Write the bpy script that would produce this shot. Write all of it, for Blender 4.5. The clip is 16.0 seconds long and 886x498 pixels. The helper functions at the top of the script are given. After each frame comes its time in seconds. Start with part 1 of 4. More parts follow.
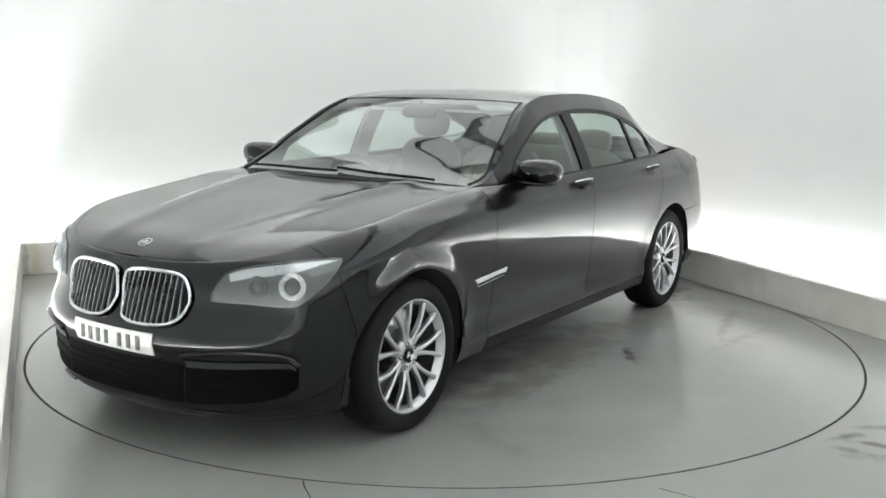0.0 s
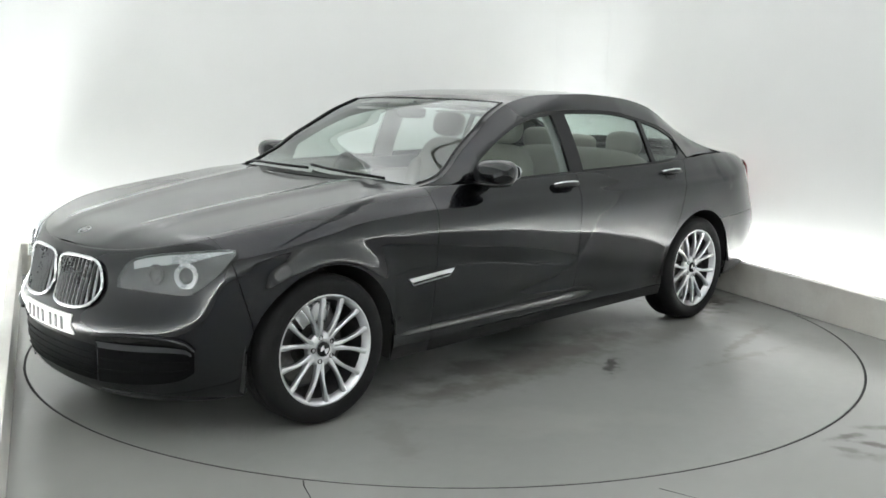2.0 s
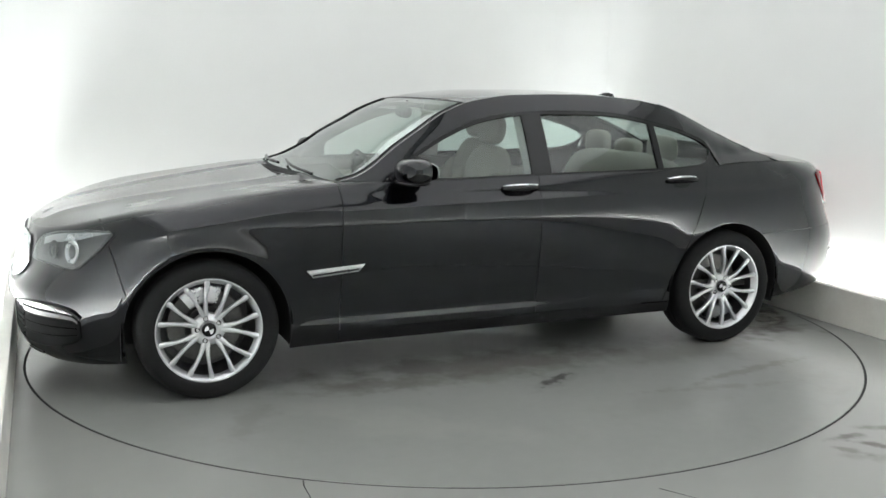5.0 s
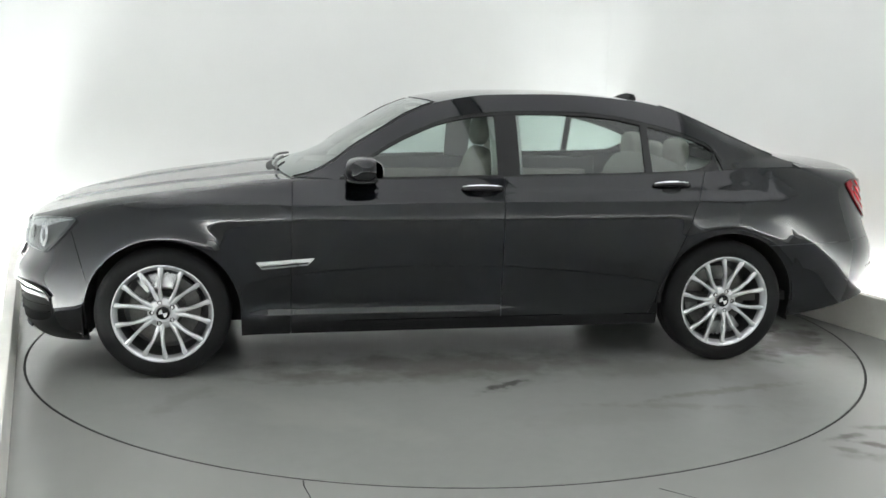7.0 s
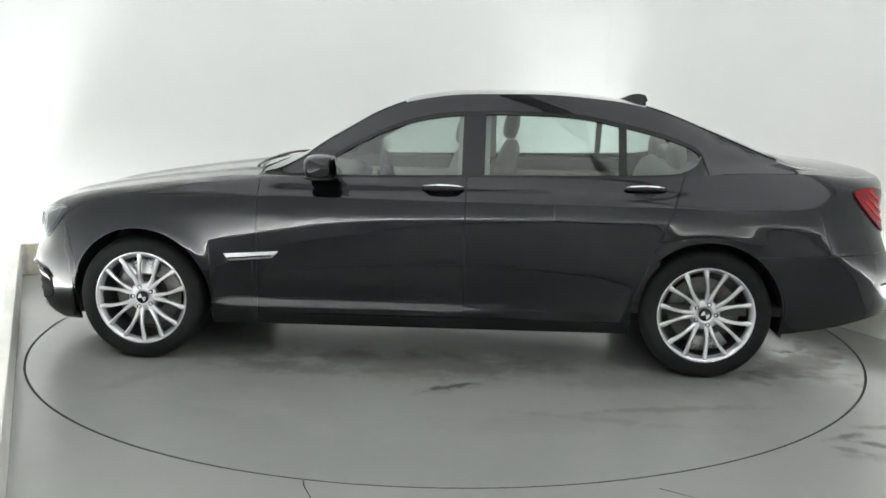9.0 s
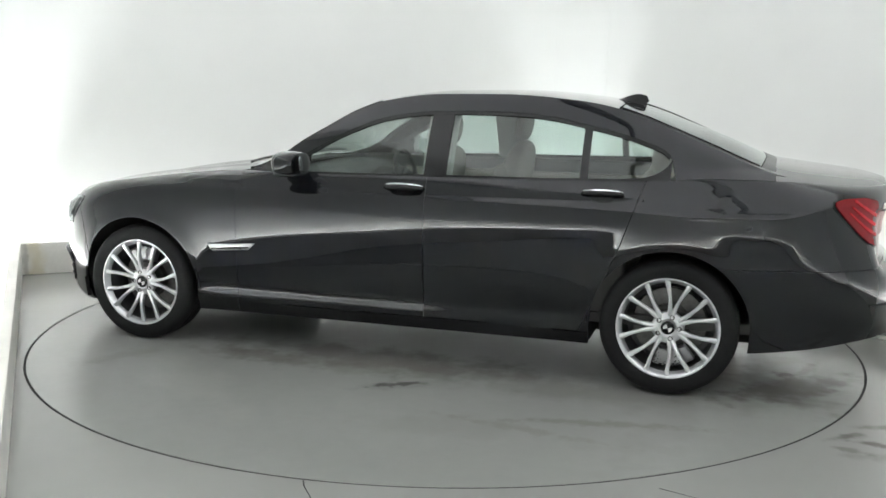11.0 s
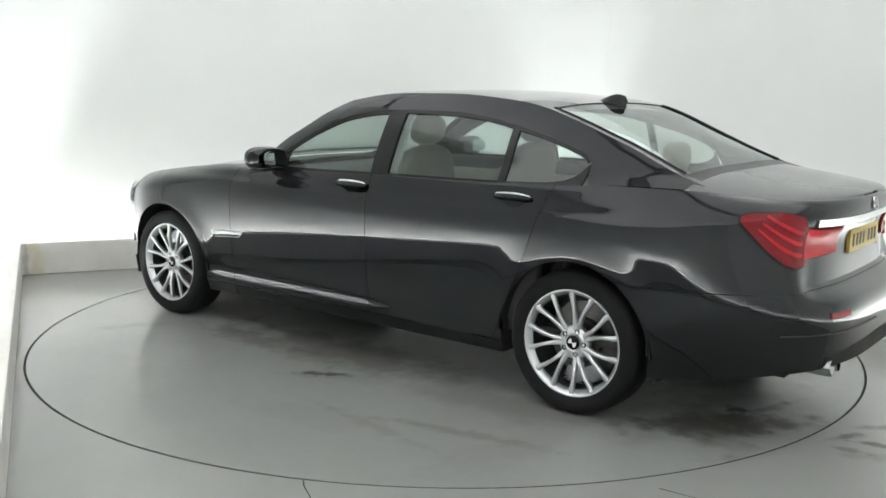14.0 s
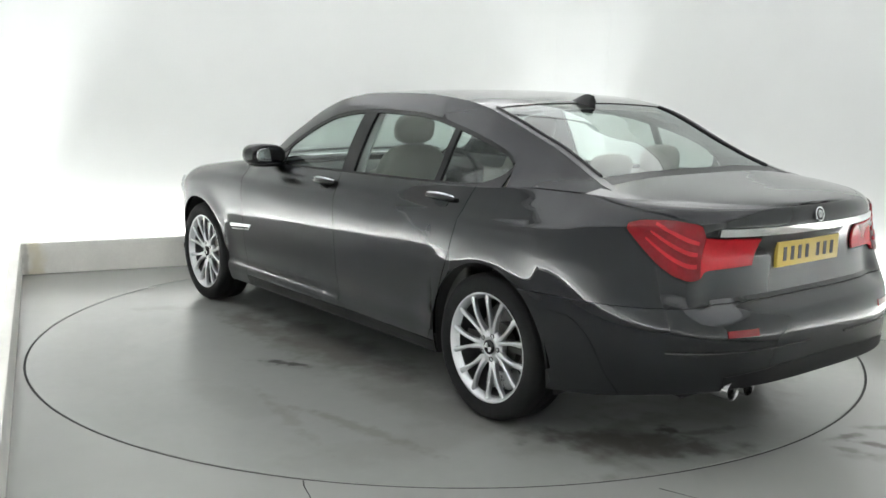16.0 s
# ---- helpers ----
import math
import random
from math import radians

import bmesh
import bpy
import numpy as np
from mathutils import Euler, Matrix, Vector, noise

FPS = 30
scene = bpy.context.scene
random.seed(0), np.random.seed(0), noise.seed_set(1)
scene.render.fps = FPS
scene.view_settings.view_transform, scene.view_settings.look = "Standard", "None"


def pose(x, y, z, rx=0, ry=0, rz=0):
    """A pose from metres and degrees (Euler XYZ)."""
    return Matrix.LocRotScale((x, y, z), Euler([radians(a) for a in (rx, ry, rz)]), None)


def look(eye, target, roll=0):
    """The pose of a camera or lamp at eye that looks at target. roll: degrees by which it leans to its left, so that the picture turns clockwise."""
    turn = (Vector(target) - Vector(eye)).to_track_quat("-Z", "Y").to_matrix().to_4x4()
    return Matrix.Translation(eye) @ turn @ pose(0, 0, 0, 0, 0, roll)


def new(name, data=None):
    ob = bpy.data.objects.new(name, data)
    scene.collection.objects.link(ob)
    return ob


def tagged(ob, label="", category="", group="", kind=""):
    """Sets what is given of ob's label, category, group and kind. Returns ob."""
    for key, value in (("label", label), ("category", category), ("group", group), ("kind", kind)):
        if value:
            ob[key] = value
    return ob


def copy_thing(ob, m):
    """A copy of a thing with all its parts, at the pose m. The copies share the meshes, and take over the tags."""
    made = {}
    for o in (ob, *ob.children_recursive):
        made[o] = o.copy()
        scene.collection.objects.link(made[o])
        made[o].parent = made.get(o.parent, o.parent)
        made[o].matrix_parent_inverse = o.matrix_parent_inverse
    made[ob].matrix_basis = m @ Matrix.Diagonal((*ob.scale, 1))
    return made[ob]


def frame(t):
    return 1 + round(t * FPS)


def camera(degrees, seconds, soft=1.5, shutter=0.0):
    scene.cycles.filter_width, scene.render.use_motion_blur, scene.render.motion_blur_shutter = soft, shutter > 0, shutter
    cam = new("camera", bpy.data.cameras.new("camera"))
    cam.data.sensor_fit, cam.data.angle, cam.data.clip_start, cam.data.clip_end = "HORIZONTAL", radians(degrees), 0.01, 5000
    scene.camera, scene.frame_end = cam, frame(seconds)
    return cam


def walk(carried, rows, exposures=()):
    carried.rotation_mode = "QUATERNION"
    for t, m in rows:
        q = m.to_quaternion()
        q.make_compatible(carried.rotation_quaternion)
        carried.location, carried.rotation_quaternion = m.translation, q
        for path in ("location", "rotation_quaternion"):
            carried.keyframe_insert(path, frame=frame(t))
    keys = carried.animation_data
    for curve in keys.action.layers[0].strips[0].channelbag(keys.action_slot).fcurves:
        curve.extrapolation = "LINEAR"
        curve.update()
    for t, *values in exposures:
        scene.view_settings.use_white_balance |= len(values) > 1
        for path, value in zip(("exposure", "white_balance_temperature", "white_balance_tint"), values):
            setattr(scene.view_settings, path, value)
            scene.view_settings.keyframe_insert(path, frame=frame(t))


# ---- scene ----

# ---------------- camera ----------------
cam = camera(49.5, 16.0, soft=1.6)
EYE = (0.0, -5.961, 1.535)
AIM = (EYE[0] - 0.00352, EYE[1] + 0.98552, EYE[2] - 0.16951)
walk(cam, [(0.0, look(EYE, AIM, 0.83)), (16.0, look(EYE, AIM, 0.83))])

# ---------------- world and light ----------------
world = bpy.data.worlds.new("world")
world.use_nodes = True
world.node_tree.nodes["Background"].inputs[0].default_value = (0.8, 0.85, 0.85, 1)
world.node_tree.nodes["Background"].inputs[1].default_value = 0.3
scene.world = world
scene.view_settings.exposure = 0.0


# ---------------- helpers ----------------
def curve(*pts):
    """A smooth curve through points given in any order of x."""
    pts = sorted(pts)
    xs = np.array([p[0] for p in pts], float)
    ys = np.array([p[1] for p in pts], float)
    h = np.diff(xs)
    dl = np.diff(ys) / h
    m = np.zeros(len(xs))
    m[0], m[-1] = dl[0], dl[-1]
    for k in range(1, len(xs) - 1):
        if dl[k - 1] * dl[k] > 0:
            w1, w2 = 2 * h[k] + h[k - 1], h[k] + 2 * h[k - 1]
            m[k] = (w1 + w2) / (w1 / dl[k - 1] + w2 / dl[k])

    def f(x):
        x = min(max(x, xs[0]), xs[-1])
        k = min(max(int(np.searchsorted(xs, x)) - 1, 0), len(xs) - 2)
        t = (x - xs[k]) / h[k]
        return float((2 * t**3 - 3 * t**2 + 1) * ys[k] + (t**3 - 2 * t**2 + t) * h[k] * m[k]
                     + (-2 * t**3 + 3 * t**2) * ys[k + 1] + (t**3 - t**2) * h[k] * m[k + 1])
    return f


def lerp(a, b, t):
    return a + (b - a) * t


def mix_p(p, q, t):
    return tuple(lerp(a, b, t) for a, b in zip(p, q))


def part(name, bm, material, parent=None, label="", smooth=True):
    """Link a bmesh as one mesh object, under a thing or part where one is given."""
    me = bpy.data.meshes.new(name)
    bm.to_mesh(me)
    bm.free()
    for mt in (material if isinstance(material, (list, tuple)) else [material]):
        me.materials.append(mt)
    if smooth:
        me.polygons.foreach_set("use_smooth", [True] * len(me.polygons))
        me.set_sharp_from_angle(angle=radians(38))
    ob = new(name, me)
    if parent:
        ob.parent = parent
    if label:
        tagged(ob, label)
    return ob


def thing(name, label, category, group="", kind=""):
    return tagged(new(name), label, category, group, kind)


def grid(rows, bm=None, close_u=False, close_v=False, flip=False):
    """Quads over rows of points."""
    bm = bm or bmesh.new()
    vs = [[bm.verts.new(p) for p in r] for r in rows]
    n, m = len(vs), len(vs[0])
    for i in range(n if close_u else n - 1):
        for j in range(m if close_v else m - 1):
            q = [vs[i][j], vs[(i + 1) % n][j], vs[(i + 1) % n][(j + 1) % m], vs[i][(j + 1) % m]]
            if flip:
                q.reverse()
            try:
                bm.faces.new(q)
            except ValueError:
                pass
    return bm


def box(bm, x0, x1, y0, y1, z0, z1, bevel=0.0, m=None):
    """Add a box, with rounded edges."""
    b = bmesh.new()
    bmesh.ops.create_cube(b, size=1.0)
    for v in b.verts:
        v.co = ((x0 + x1) / 2 + v.co.x * (x1 - x0), (y0 + y1) / 2 + v.co.y * (y1 - y0), (z0 + z1) / 2 + v.co.z * (z1 - z0))
    if bevel:
        bmesh.ops.bevel(b, geom=b.edges[:], offset=bevel, segments=3, profile=0.5, affect="EDGES")
    return join(bm, b, m)


def join(bm, b, m=None):
    """Move the contents of b into bm."""
    vmap = {}
    for v in b.verts:
        vmap[v] = bm.verts.new(m @ v.co if m else v.co)
    for f in b.faces:
        try:
            nf = bm.faces.new([vmap[v] for v in f.verts])
            nf.material_index = f.material_index
        except ValueError:
            pass
    b.free()
    return bm


def lathe(profile, n=48, bm=None, m=None):
    """Turn a profile of (radius, along y) round the y axis."""
    rows = []
    for i in range(n):
        a = 2 * math.pi * i / n
        rows.append([(r * math.cos(a), y, r * math.sin(a)) for r, y in profile])
    b = grid(rows, close_u=True)
    bmesh.ops.remove_doubles(b, verts=b.verts[:], dist=1e-5)
    bmesh.ops.recalc_face_normals(b, faces=b.faces[:])
    return join(bm or bmesh.new(), b, m)


def tube(points, r, n=8, bm=None, closed=False, flat=1.0):
    """A tube along points; flat squeezes it along z."""
    bm = bm or bmesh.new()
    pts = [Vector(p) for p in points]
    rows = []
    k = len(pts)
    for i, p in enumerate(pts):
        a = pts[(i - 1) % k] if (closed or i) else p
        b = pts[(i + 1) % k] if (closed or i < k - 1) else p
        d = (b - a).normalized()
        up = Vector((0, 0, 1)) if abs(d.z) < 0.9 else Vector((1, 0, 0))
        s = d.cross(up).normalized()
        u = s.cross(d)
        rr = r(i / max(k - 1, 1)) if callable(r) else r
        rows.append([p + s * rr * math.cos(c) + u * rr * flat * math.sin(c) for c in [2 * math.pi * j / n for j in range(n)]])
    vs = [[bm.verts.new(q) for q in row] for row in rows]
    for i in range(k if closed else k - 1):
        for j in range(n):
            bm.faces.new([vs[i][j], vs[i][(j + 1) % n], vs[(i + 1) % k][(j + 1) % n], vs[(i + 1) % k][j]])
    if not closed:
        bm.faces.new(vs[0])
        bm.faces.new(list(reversed(vs[-1])))
    bmesh.ops.recalc_face_normals(bm, faces=bm.faces[:])
    return bm


def thick(bm, depth):
    """Fold the open edges of a sheet inwards, so that a panel shows its thickness."""
    bm.normal_update()
    normal = {v: v.normal.copy() for v in bm.verts}
    edges = [e for e in bm.edges if e.is_boundary]
    r = bmesh.ops.extrude_edge_only(bm, edges=edges)
    verts = {v for v in r["geom"] if isinstance(v, bmesh.types.BMVert)}
    for v in verts:
        for e in v.link_edges:
            o = e.other_vert(v)
            if o in normal and o not in verts:
                v.co = v.co - normal[o] * depth
                break
    return bm


def mirror_y(ob, name=None):
    """The same part on the other side of its thing."""
    bm = bmesh.new()
    bm.from_mesh(ob.data)
    for v in bm.verts:
        v.co.y = -v.co.y
    bmesh.ops.reverse_faces(bm, faces=bm.faces[:])
    me = bpy.data.meshes.new(ob.name)
    bm.to_mesh(me)
    bm.free()
    for mt in ob.data.materials:
        me.materials.append(mt)
    me.set_sharp_from_angle(angle=radians(38))
    c = new(name or ob.name.split(".")[0], me)
    c.parent = ob.parent
    if "label" in ob:
        tagged(c, ob["label"])
    return c


A0, A1, B0, B1 = -2.51, 2.46, -7.2, 2.64  # inner faces of the kerbs, in the room's own axes


# ---------------- materials ----------------
def material(name, color, rough=0.5, metal=0.0, coat=0.0, vary=0.15, scale=6.0, fine=120.0, bump=0.0, bump_scale=200.0, second=None, emit=0.0, spec=0.5, rough_vary=0.1):
    """A surface whose colour and gloss vary at two scales."""
    mt = bpy.data.materials.new(name)
    mt.use_nodes = True
    nt = mt.node_tree
    p = nt.nodes["Principled BSDF"]
    p.inputs["Roughness"].default_value = rough
    p.inputs["Metallic"].default_value = metal
    p.inputs["Specular IOR Level"].default_value = spec
    p.inputs["Coat Weight"].default_value = coat
    p.inputs["Coat Roughness"].default_value = 0.03
    p.inputs["Coat IOR"].default_value = 1.48
    tc = nt.nodes.new("ShaderNodeTexCoord")
    n1 = nt.nodes.new("ShaderNodeTexNoise")
    n1.inputs["Scale"].default_value, n1.inputs["Detail"].default_value = scale, 3
    n2 = nt.nodes.new("ShaderNodeTexNoise")
    n2.inputs["Scale"].default_value, n2.inputs["Detail"].default_value = fine, 3
    for n in (n1, n2):
        nt.links.new(tc.outputs["Object"], n.inputs["Vector"])
    add = nt.nodes.new("ShaderNodeMath")
    add.operation = "MULTIPLY_ADD"
    nt.links.new(n2.outputs["Fac"], add.inputs[0])
    add.inputs[1].default_value = 0.35
    nt.links.new(n1.outputs["Fac"], add.inputs[2])
    rng = nt.nodes.new("ShaderNodeMapRange")
    rng.inputs[1].default_value, rng.inputs[2].default_value = 0.4, 0.95
    nt.links.new(add.outputs[0], rng.inputs[0])
    mixc = nt.nodes.new("ShaderNodeMix")
    mixc.data_type = "RGBA"
    lo = [c * (1 - vary) for c in color]
    hi = [min(c * (1 + vary), 1) for c in (second or color)]
    mixc.inputs[6].default_value, mixc.inputs[7].default_value = (*lo, 1), (*hi, 1)
    nt.links.new(rng.outputs[0], mixc.inputs[0])
    nt.links.new(mixc.outputs[2], p.inputs["Base Color"])
    rr = nt.nodes.new("ShaderNodeMapRange")
    rr.inputs[3].default_value, rr.inputs[4].default_value = max(rough * (1 - rough_vary), 0.0), min(rough * (1 + rough_vary), 1.0)
    nt.links.new(rng.outputs[0], rr.inputs[0])
    nt.links.new(rr.outputs[0], p.inputs["Roughness"])
    if bump:
        nb = nt.nodes.new("ShaderNodeTexNoise")
        nb.inputs["Scale"].default_value, nb.inputs["Detail"].default_value = bump_scale, 4
        nt.links.new(tc.outputs["Object"], nb.inputs["Vector"])
        b = nt.nodes.new("ShaderNodeBump")
        b.inputs["Strength"].default_value, b.inputs["Distance"].default_value = bump, 0.004
        nt.links.new(nb.outputs["Fac"], b.inputs["Height"])
        nt.links.new(b.outputs[0], p.inputs["Normal"])
    if emit:
        p.inputs["Emission Color"].default_value = (*color, 1)
        p.inputs["Emission Strength"].default_value = emit
    return mt


def glass(name, tint, gloss=0.06):
    """A thin pane: clear with a tint, and mirror gloss by angle."""
    mt = bpy.data.materials.new(name)
    mt.use_nodes = True
    nt = mt.node_tree
    nt.nodes.remove(nt.nodes["Principled BSDF"])
    tr = nt.nodes.new("ShaderNodeBsdfTransparent")
    tr.inputs[0].default_value = (*tint, 1)
    gl = nt.nodes.new("ShaderNodeBsdfGlossy")
    gl.inputs["Roughness"].default_value = 0.02
    gl.inputs["Color"].default_value = (0.95, 0.98, 0.97, 1)
    lw = nt.nodes.new("ShaderNodeLayerWeight")
    lw.inputs[0].default_value = 0.5
    pw = nt.nodes.new("ShaderNodeMath")
    pw.operation = "POWER"
    pw.inputs[1].default_value = 4.5
    nt.links.new(lw.outputs["Facing"], pw.inputs[0])
    fr = nt.nodes.new("ShaderNodeMath")
    fr.operation = "MULTIPLY_ADD"
    fr.inputs[1].default_value, fr.inputs[2].default_value = 0.9, gloss
    nt.links.new(pw.outputs[0], fr.inputs[0])
    mx = nt.nodes.new("ShaderNodeMixShader")
    nt.links.new(fr.outputs[0], mx.inputs[0])
    nt.links.new(tr.outputs[0], mx.inputs[1])
    nt.links.new(gl.outputs[0], mx.inputs[2])
    nt.links.new(mx.outputs[0], nt.nodes["Material Output"].inputs[0])
    return mt


def glow(name, color, strength):
    mt = bpy.data.materials.new(name)
    mt.use_nodes = True
    p = mt.node_tree.nodes["Principled BSDF"]
    p.inputs["Base Color"].default_value = (0.8, 0.8, 0.8, 1)
    p.inputs["Emission Color"].default_value = (*color, 1)
    p.inputs["Emission Strength"].default_value = strength
    return mt


PAINT = material("car_paint", (0.0052, 0.0060, 0.0082), 0.32, 1.0, coat=1.0, vary=0.12, scale=3, fine=900, rough_vary=0.05)
BLACK = material("black_trim", (0.005, 0.005, 0.006), 0.25, 0, vary=0.2, spec=0.35)
PLASTIC = material("black_plastic", (0.006, 0.006, 0.007), 0.5, 0, vary=0.3, fine=300, bump=0.1, bump_scale=500, spec=0.2)
INTAKE = material("black_intake_mesh", (0.0032, 0.0032, 0.0034), 0.8, 0, vary=0.3, fine=300, spec=0.05)
DARK = material("underbody", (0.012, 0.012, 0.012), 0.8, 0, vary=0.4)
CHROME = material("chrome", (0.78, 0.79, 0.80), 0.10, 1.0, vary=0.04)
MIRROR = material("mirror_glass", (0.55, 0.57, 0.58), 0.03, 1.0, vary=0.02)
SATIN = material("satin_metal", (0.50, 0.51, 0.52), 0.28, 1.0, vary=0.06)
ALLOY = material("alloy", (0.62, 0.63, 0.65), 0.30, 0.85, coat=0.4, vary=0.07, scale=12, fine=300)
ALLOY_DARK = material("alloy_barrel", (0.10, 0.10, 0.105), 0.45, 0.8, vary=0.25, scale=15)
RUBBER = material("tyre_rubber", (0.006, 0.006, 0.0065), 0.75, 0, vary=0.3, scale=14, fine=250, bump=0.25, bump_scale=260, spec=0.25)
BRAKE = material("brake_steel", (0.13, 0.128, 0.125), 0.35, 1.0, vary=0.2, scale=30)
LEATHER = material("beige_leather", (0.30, 0.285, 0.25), 0.55, 0, vary=0.12, scale=9, fine=260, bump=0.2, bump_scale=320)
CABIN = material("dark_cabin_trim", (0.045, 0.044, 0.042), 0.6, 0, vary=0.2, bump=0.15, bump_scale=400)
HEADLINER = material("grey_headliner", (0.42, 0.42, 0.40), 0.9, 0, vary=0.08, fine=400)
GLASS = glass("side_glass", (0.63, 0.71, 0.68), 0.07)
SCREEN = glass("screen_glass", (0.76, 0.83, 0.80), 0.13)
LENS = glass("clear_lens", (0.93, 0.95, 0.96), 0.08)
# grey that paints in the sheen on the ledge over the side intakes
LEDGE_SHEEN = material("ledge_sheen", (0.030, 0.032, 0.036), 0.35, 0, vary=0.15)
LAMP_GREY = material("lamp_housing", (0.070, 0.071, 0.073), 0.3, 0.4, vary=0.15)
TIP = material("exhaust_steel", (0.30, 0.30, 0.30), 0.22, 1.0, vary=0.2)
RED = material("red_lens", (0.38, 0.008, 0.014), 0.16, 0, coat=0.0, spec=0.35, vary=0.15, scale=25)
RED_DEEP = material("deep_red_lens", (0.15, 0.002, 0.005), 0.14, 0, coat=0.0, spec=0.35, vary=0.15, scale=25)
WHITE_PLATE = material("white_plate", (0.78, 0.78, 0.76), 0.35, 0, vary=0.04)
YELLOW_PLATE = material("yellow_plate", (0.50, 0.37, 0.07), 0.35, 0, vary=0.06)
INK = material("black_lettering", (0.015, 0.015, 0.015), 0.4, 0, vary=0.1)
BADGE_WHITE = material("badge_white", (0.8, 0.8, 0.8), 0.25, 0, coat=1, vary=0.03)
WALL = material("white_wall", (0.80, 0.815, 0.80), 0.6, 0, vary=0.025, scale=1.2, fine=90, bump=0.06, bump_scale=180)
KERB = material("kerb_paint", (0.72, 0.71, 0.67), 0.55, 0, vary=0.10, scale=3, fine=60, bump=0.12, bump_scale=90)
CEILING = material("ceiling_paint", (0.80, 0.81, 0.80), 0.8, 0, vary=0.02)
FLOOR = material("floor_paint", (0.276, 0.281, 0.268), 0.26, 0, vary=0.04, scale=0.6, fine=5, rough_vary=0.0)
DISC = material("turntable_paint", (0.258, 0.266, 0.253), 0.24, 0, vary=0.05, scale=1.0, fine=14, rough_vary=0.08)
GAP = material("gap_shadow", (0.006, 0.006, 0.006), 0.9, 0, vary=0.2)
STRIP = glow("light_strip", (0.985, 1.0, 1.01), 62.0)
STRIP_NEAR = glow("near_light_strip", (0.985, 1.0, 1.01), 85.0)
PANEL = glow("ceiling_light_panel", (0.985, 1.0, 1.01), 0.90)

def stain_or_shade(mt, spots):
    """Add stains or painted shade to a floor: x, y, half length, half width, turn, depth and colour of each."""
    nt = mt.node_tree
    p = nt.nodes["Principled BSDF"]
    src = p.inputs["Base Color"].links[0].from_socket
    tc = nt.nodes.new("ShaderNodeTexCoord")
    for x, y, lx, ly, turn, depth, color, ragged in spots:
        mp = nt.nodes.new("ShaderNodeMapping")
        mp.vector_type = "TEXTURE"
        mp.inputs["Location"].default_value = (x, y, 0)
        mp.inputs["Rotation"].default_value = (0, 0, radians(turn))
        mp.inputs["Scale"].default_value = (lx, ly, 1)
        nt.links.new(tc.outputs["Object"], mp.inputs["Vector"])
        ln = nt.nodes.new("ShaderNodeVectorMath")
        ln.operation = "LENGTH"
        nt.links.new(mp.outputs[0], ln.inputs[0])
        nz = nt.nodes.new("ShaderNodeTexNoise")
        nz.inputs["Scale"].default_value, nz.inputs["Detail"].default_value = ragged, 5
        nt.links.new(tc.outputs["Object"], nz.inputs["Vector"])
        ad = nt.nodes.new("ShaderNodeMath")
        ad.operation = "MULTIPLY_ADD"
        nt.links.new(nz.outputs["Fac"], ad.inputs[0])
        ad.inputs[1].default_value = 2.2
        nt.links.new(ln.outputs["Value"], ad.inputs[2])
        mr = nt.nodes.new("ShaderNodeMapRange")
        mr.interpolation_type = "SMOOTHSTEP"
        mr.inputs[1].default_value, mr.inputs[2].default_value = 1.3, 2.1
        mr.inputs[3].default_value, mr.inputs[4].default_value = depth, 0.0
        nt.links.new(ad.outputs[0], mr.inputs[0])
        mx = nt.nodes.new("ShaderNodeMix")
        mx.data_type = "RGBA"
        mx.inputs[7].default_value = (*color, 1)
        nt.links.new(mr.outputs[0], mx.inputs[0])
        nt.links.new(src, mx.inputs[6])
        src = mx.outputs[2]
    nt.links.new(src, p.inputs["Base Color"])


# among the stains, the long patch at y 0.80 paints shade under the sill
stain_or_shade(DISC, [(-2.06, 0.56, 0.60, 0.20, 40, 0.7, (0.055, 0.051, 0.043), 7), (-2.15, 0.18, 0.25, 0.05, 70, 0.5, (0.07, 0.066, 0.058), 12), (0.1, 0.80, 1.3, 0.30, 0, 0.58, (0.10, 0.095, 0.085), 5),
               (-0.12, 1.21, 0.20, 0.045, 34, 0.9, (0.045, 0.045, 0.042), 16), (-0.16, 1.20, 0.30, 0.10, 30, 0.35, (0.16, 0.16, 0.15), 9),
               # the patch at (-2.0, 0.55) is part stain, part painted shade behind the tail
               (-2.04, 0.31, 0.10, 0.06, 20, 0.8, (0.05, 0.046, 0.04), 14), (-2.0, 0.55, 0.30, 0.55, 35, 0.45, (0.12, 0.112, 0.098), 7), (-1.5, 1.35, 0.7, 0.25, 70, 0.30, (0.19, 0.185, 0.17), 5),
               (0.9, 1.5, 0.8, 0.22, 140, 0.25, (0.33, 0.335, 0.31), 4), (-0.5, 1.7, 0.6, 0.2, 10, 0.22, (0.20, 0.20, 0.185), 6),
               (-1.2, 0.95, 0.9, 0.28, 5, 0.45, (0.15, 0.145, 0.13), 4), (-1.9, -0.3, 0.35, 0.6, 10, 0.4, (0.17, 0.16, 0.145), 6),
               # the first two mix brown dirt with painted shade beside the car
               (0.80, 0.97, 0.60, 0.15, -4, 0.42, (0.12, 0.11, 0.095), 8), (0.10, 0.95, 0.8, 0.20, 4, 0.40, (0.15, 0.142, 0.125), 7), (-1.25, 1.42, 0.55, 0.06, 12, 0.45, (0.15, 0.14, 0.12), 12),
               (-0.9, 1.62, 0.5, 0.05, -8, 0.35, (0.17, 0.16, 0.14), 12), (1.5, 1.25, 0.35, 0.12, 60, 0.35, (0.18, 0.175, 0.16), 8)])
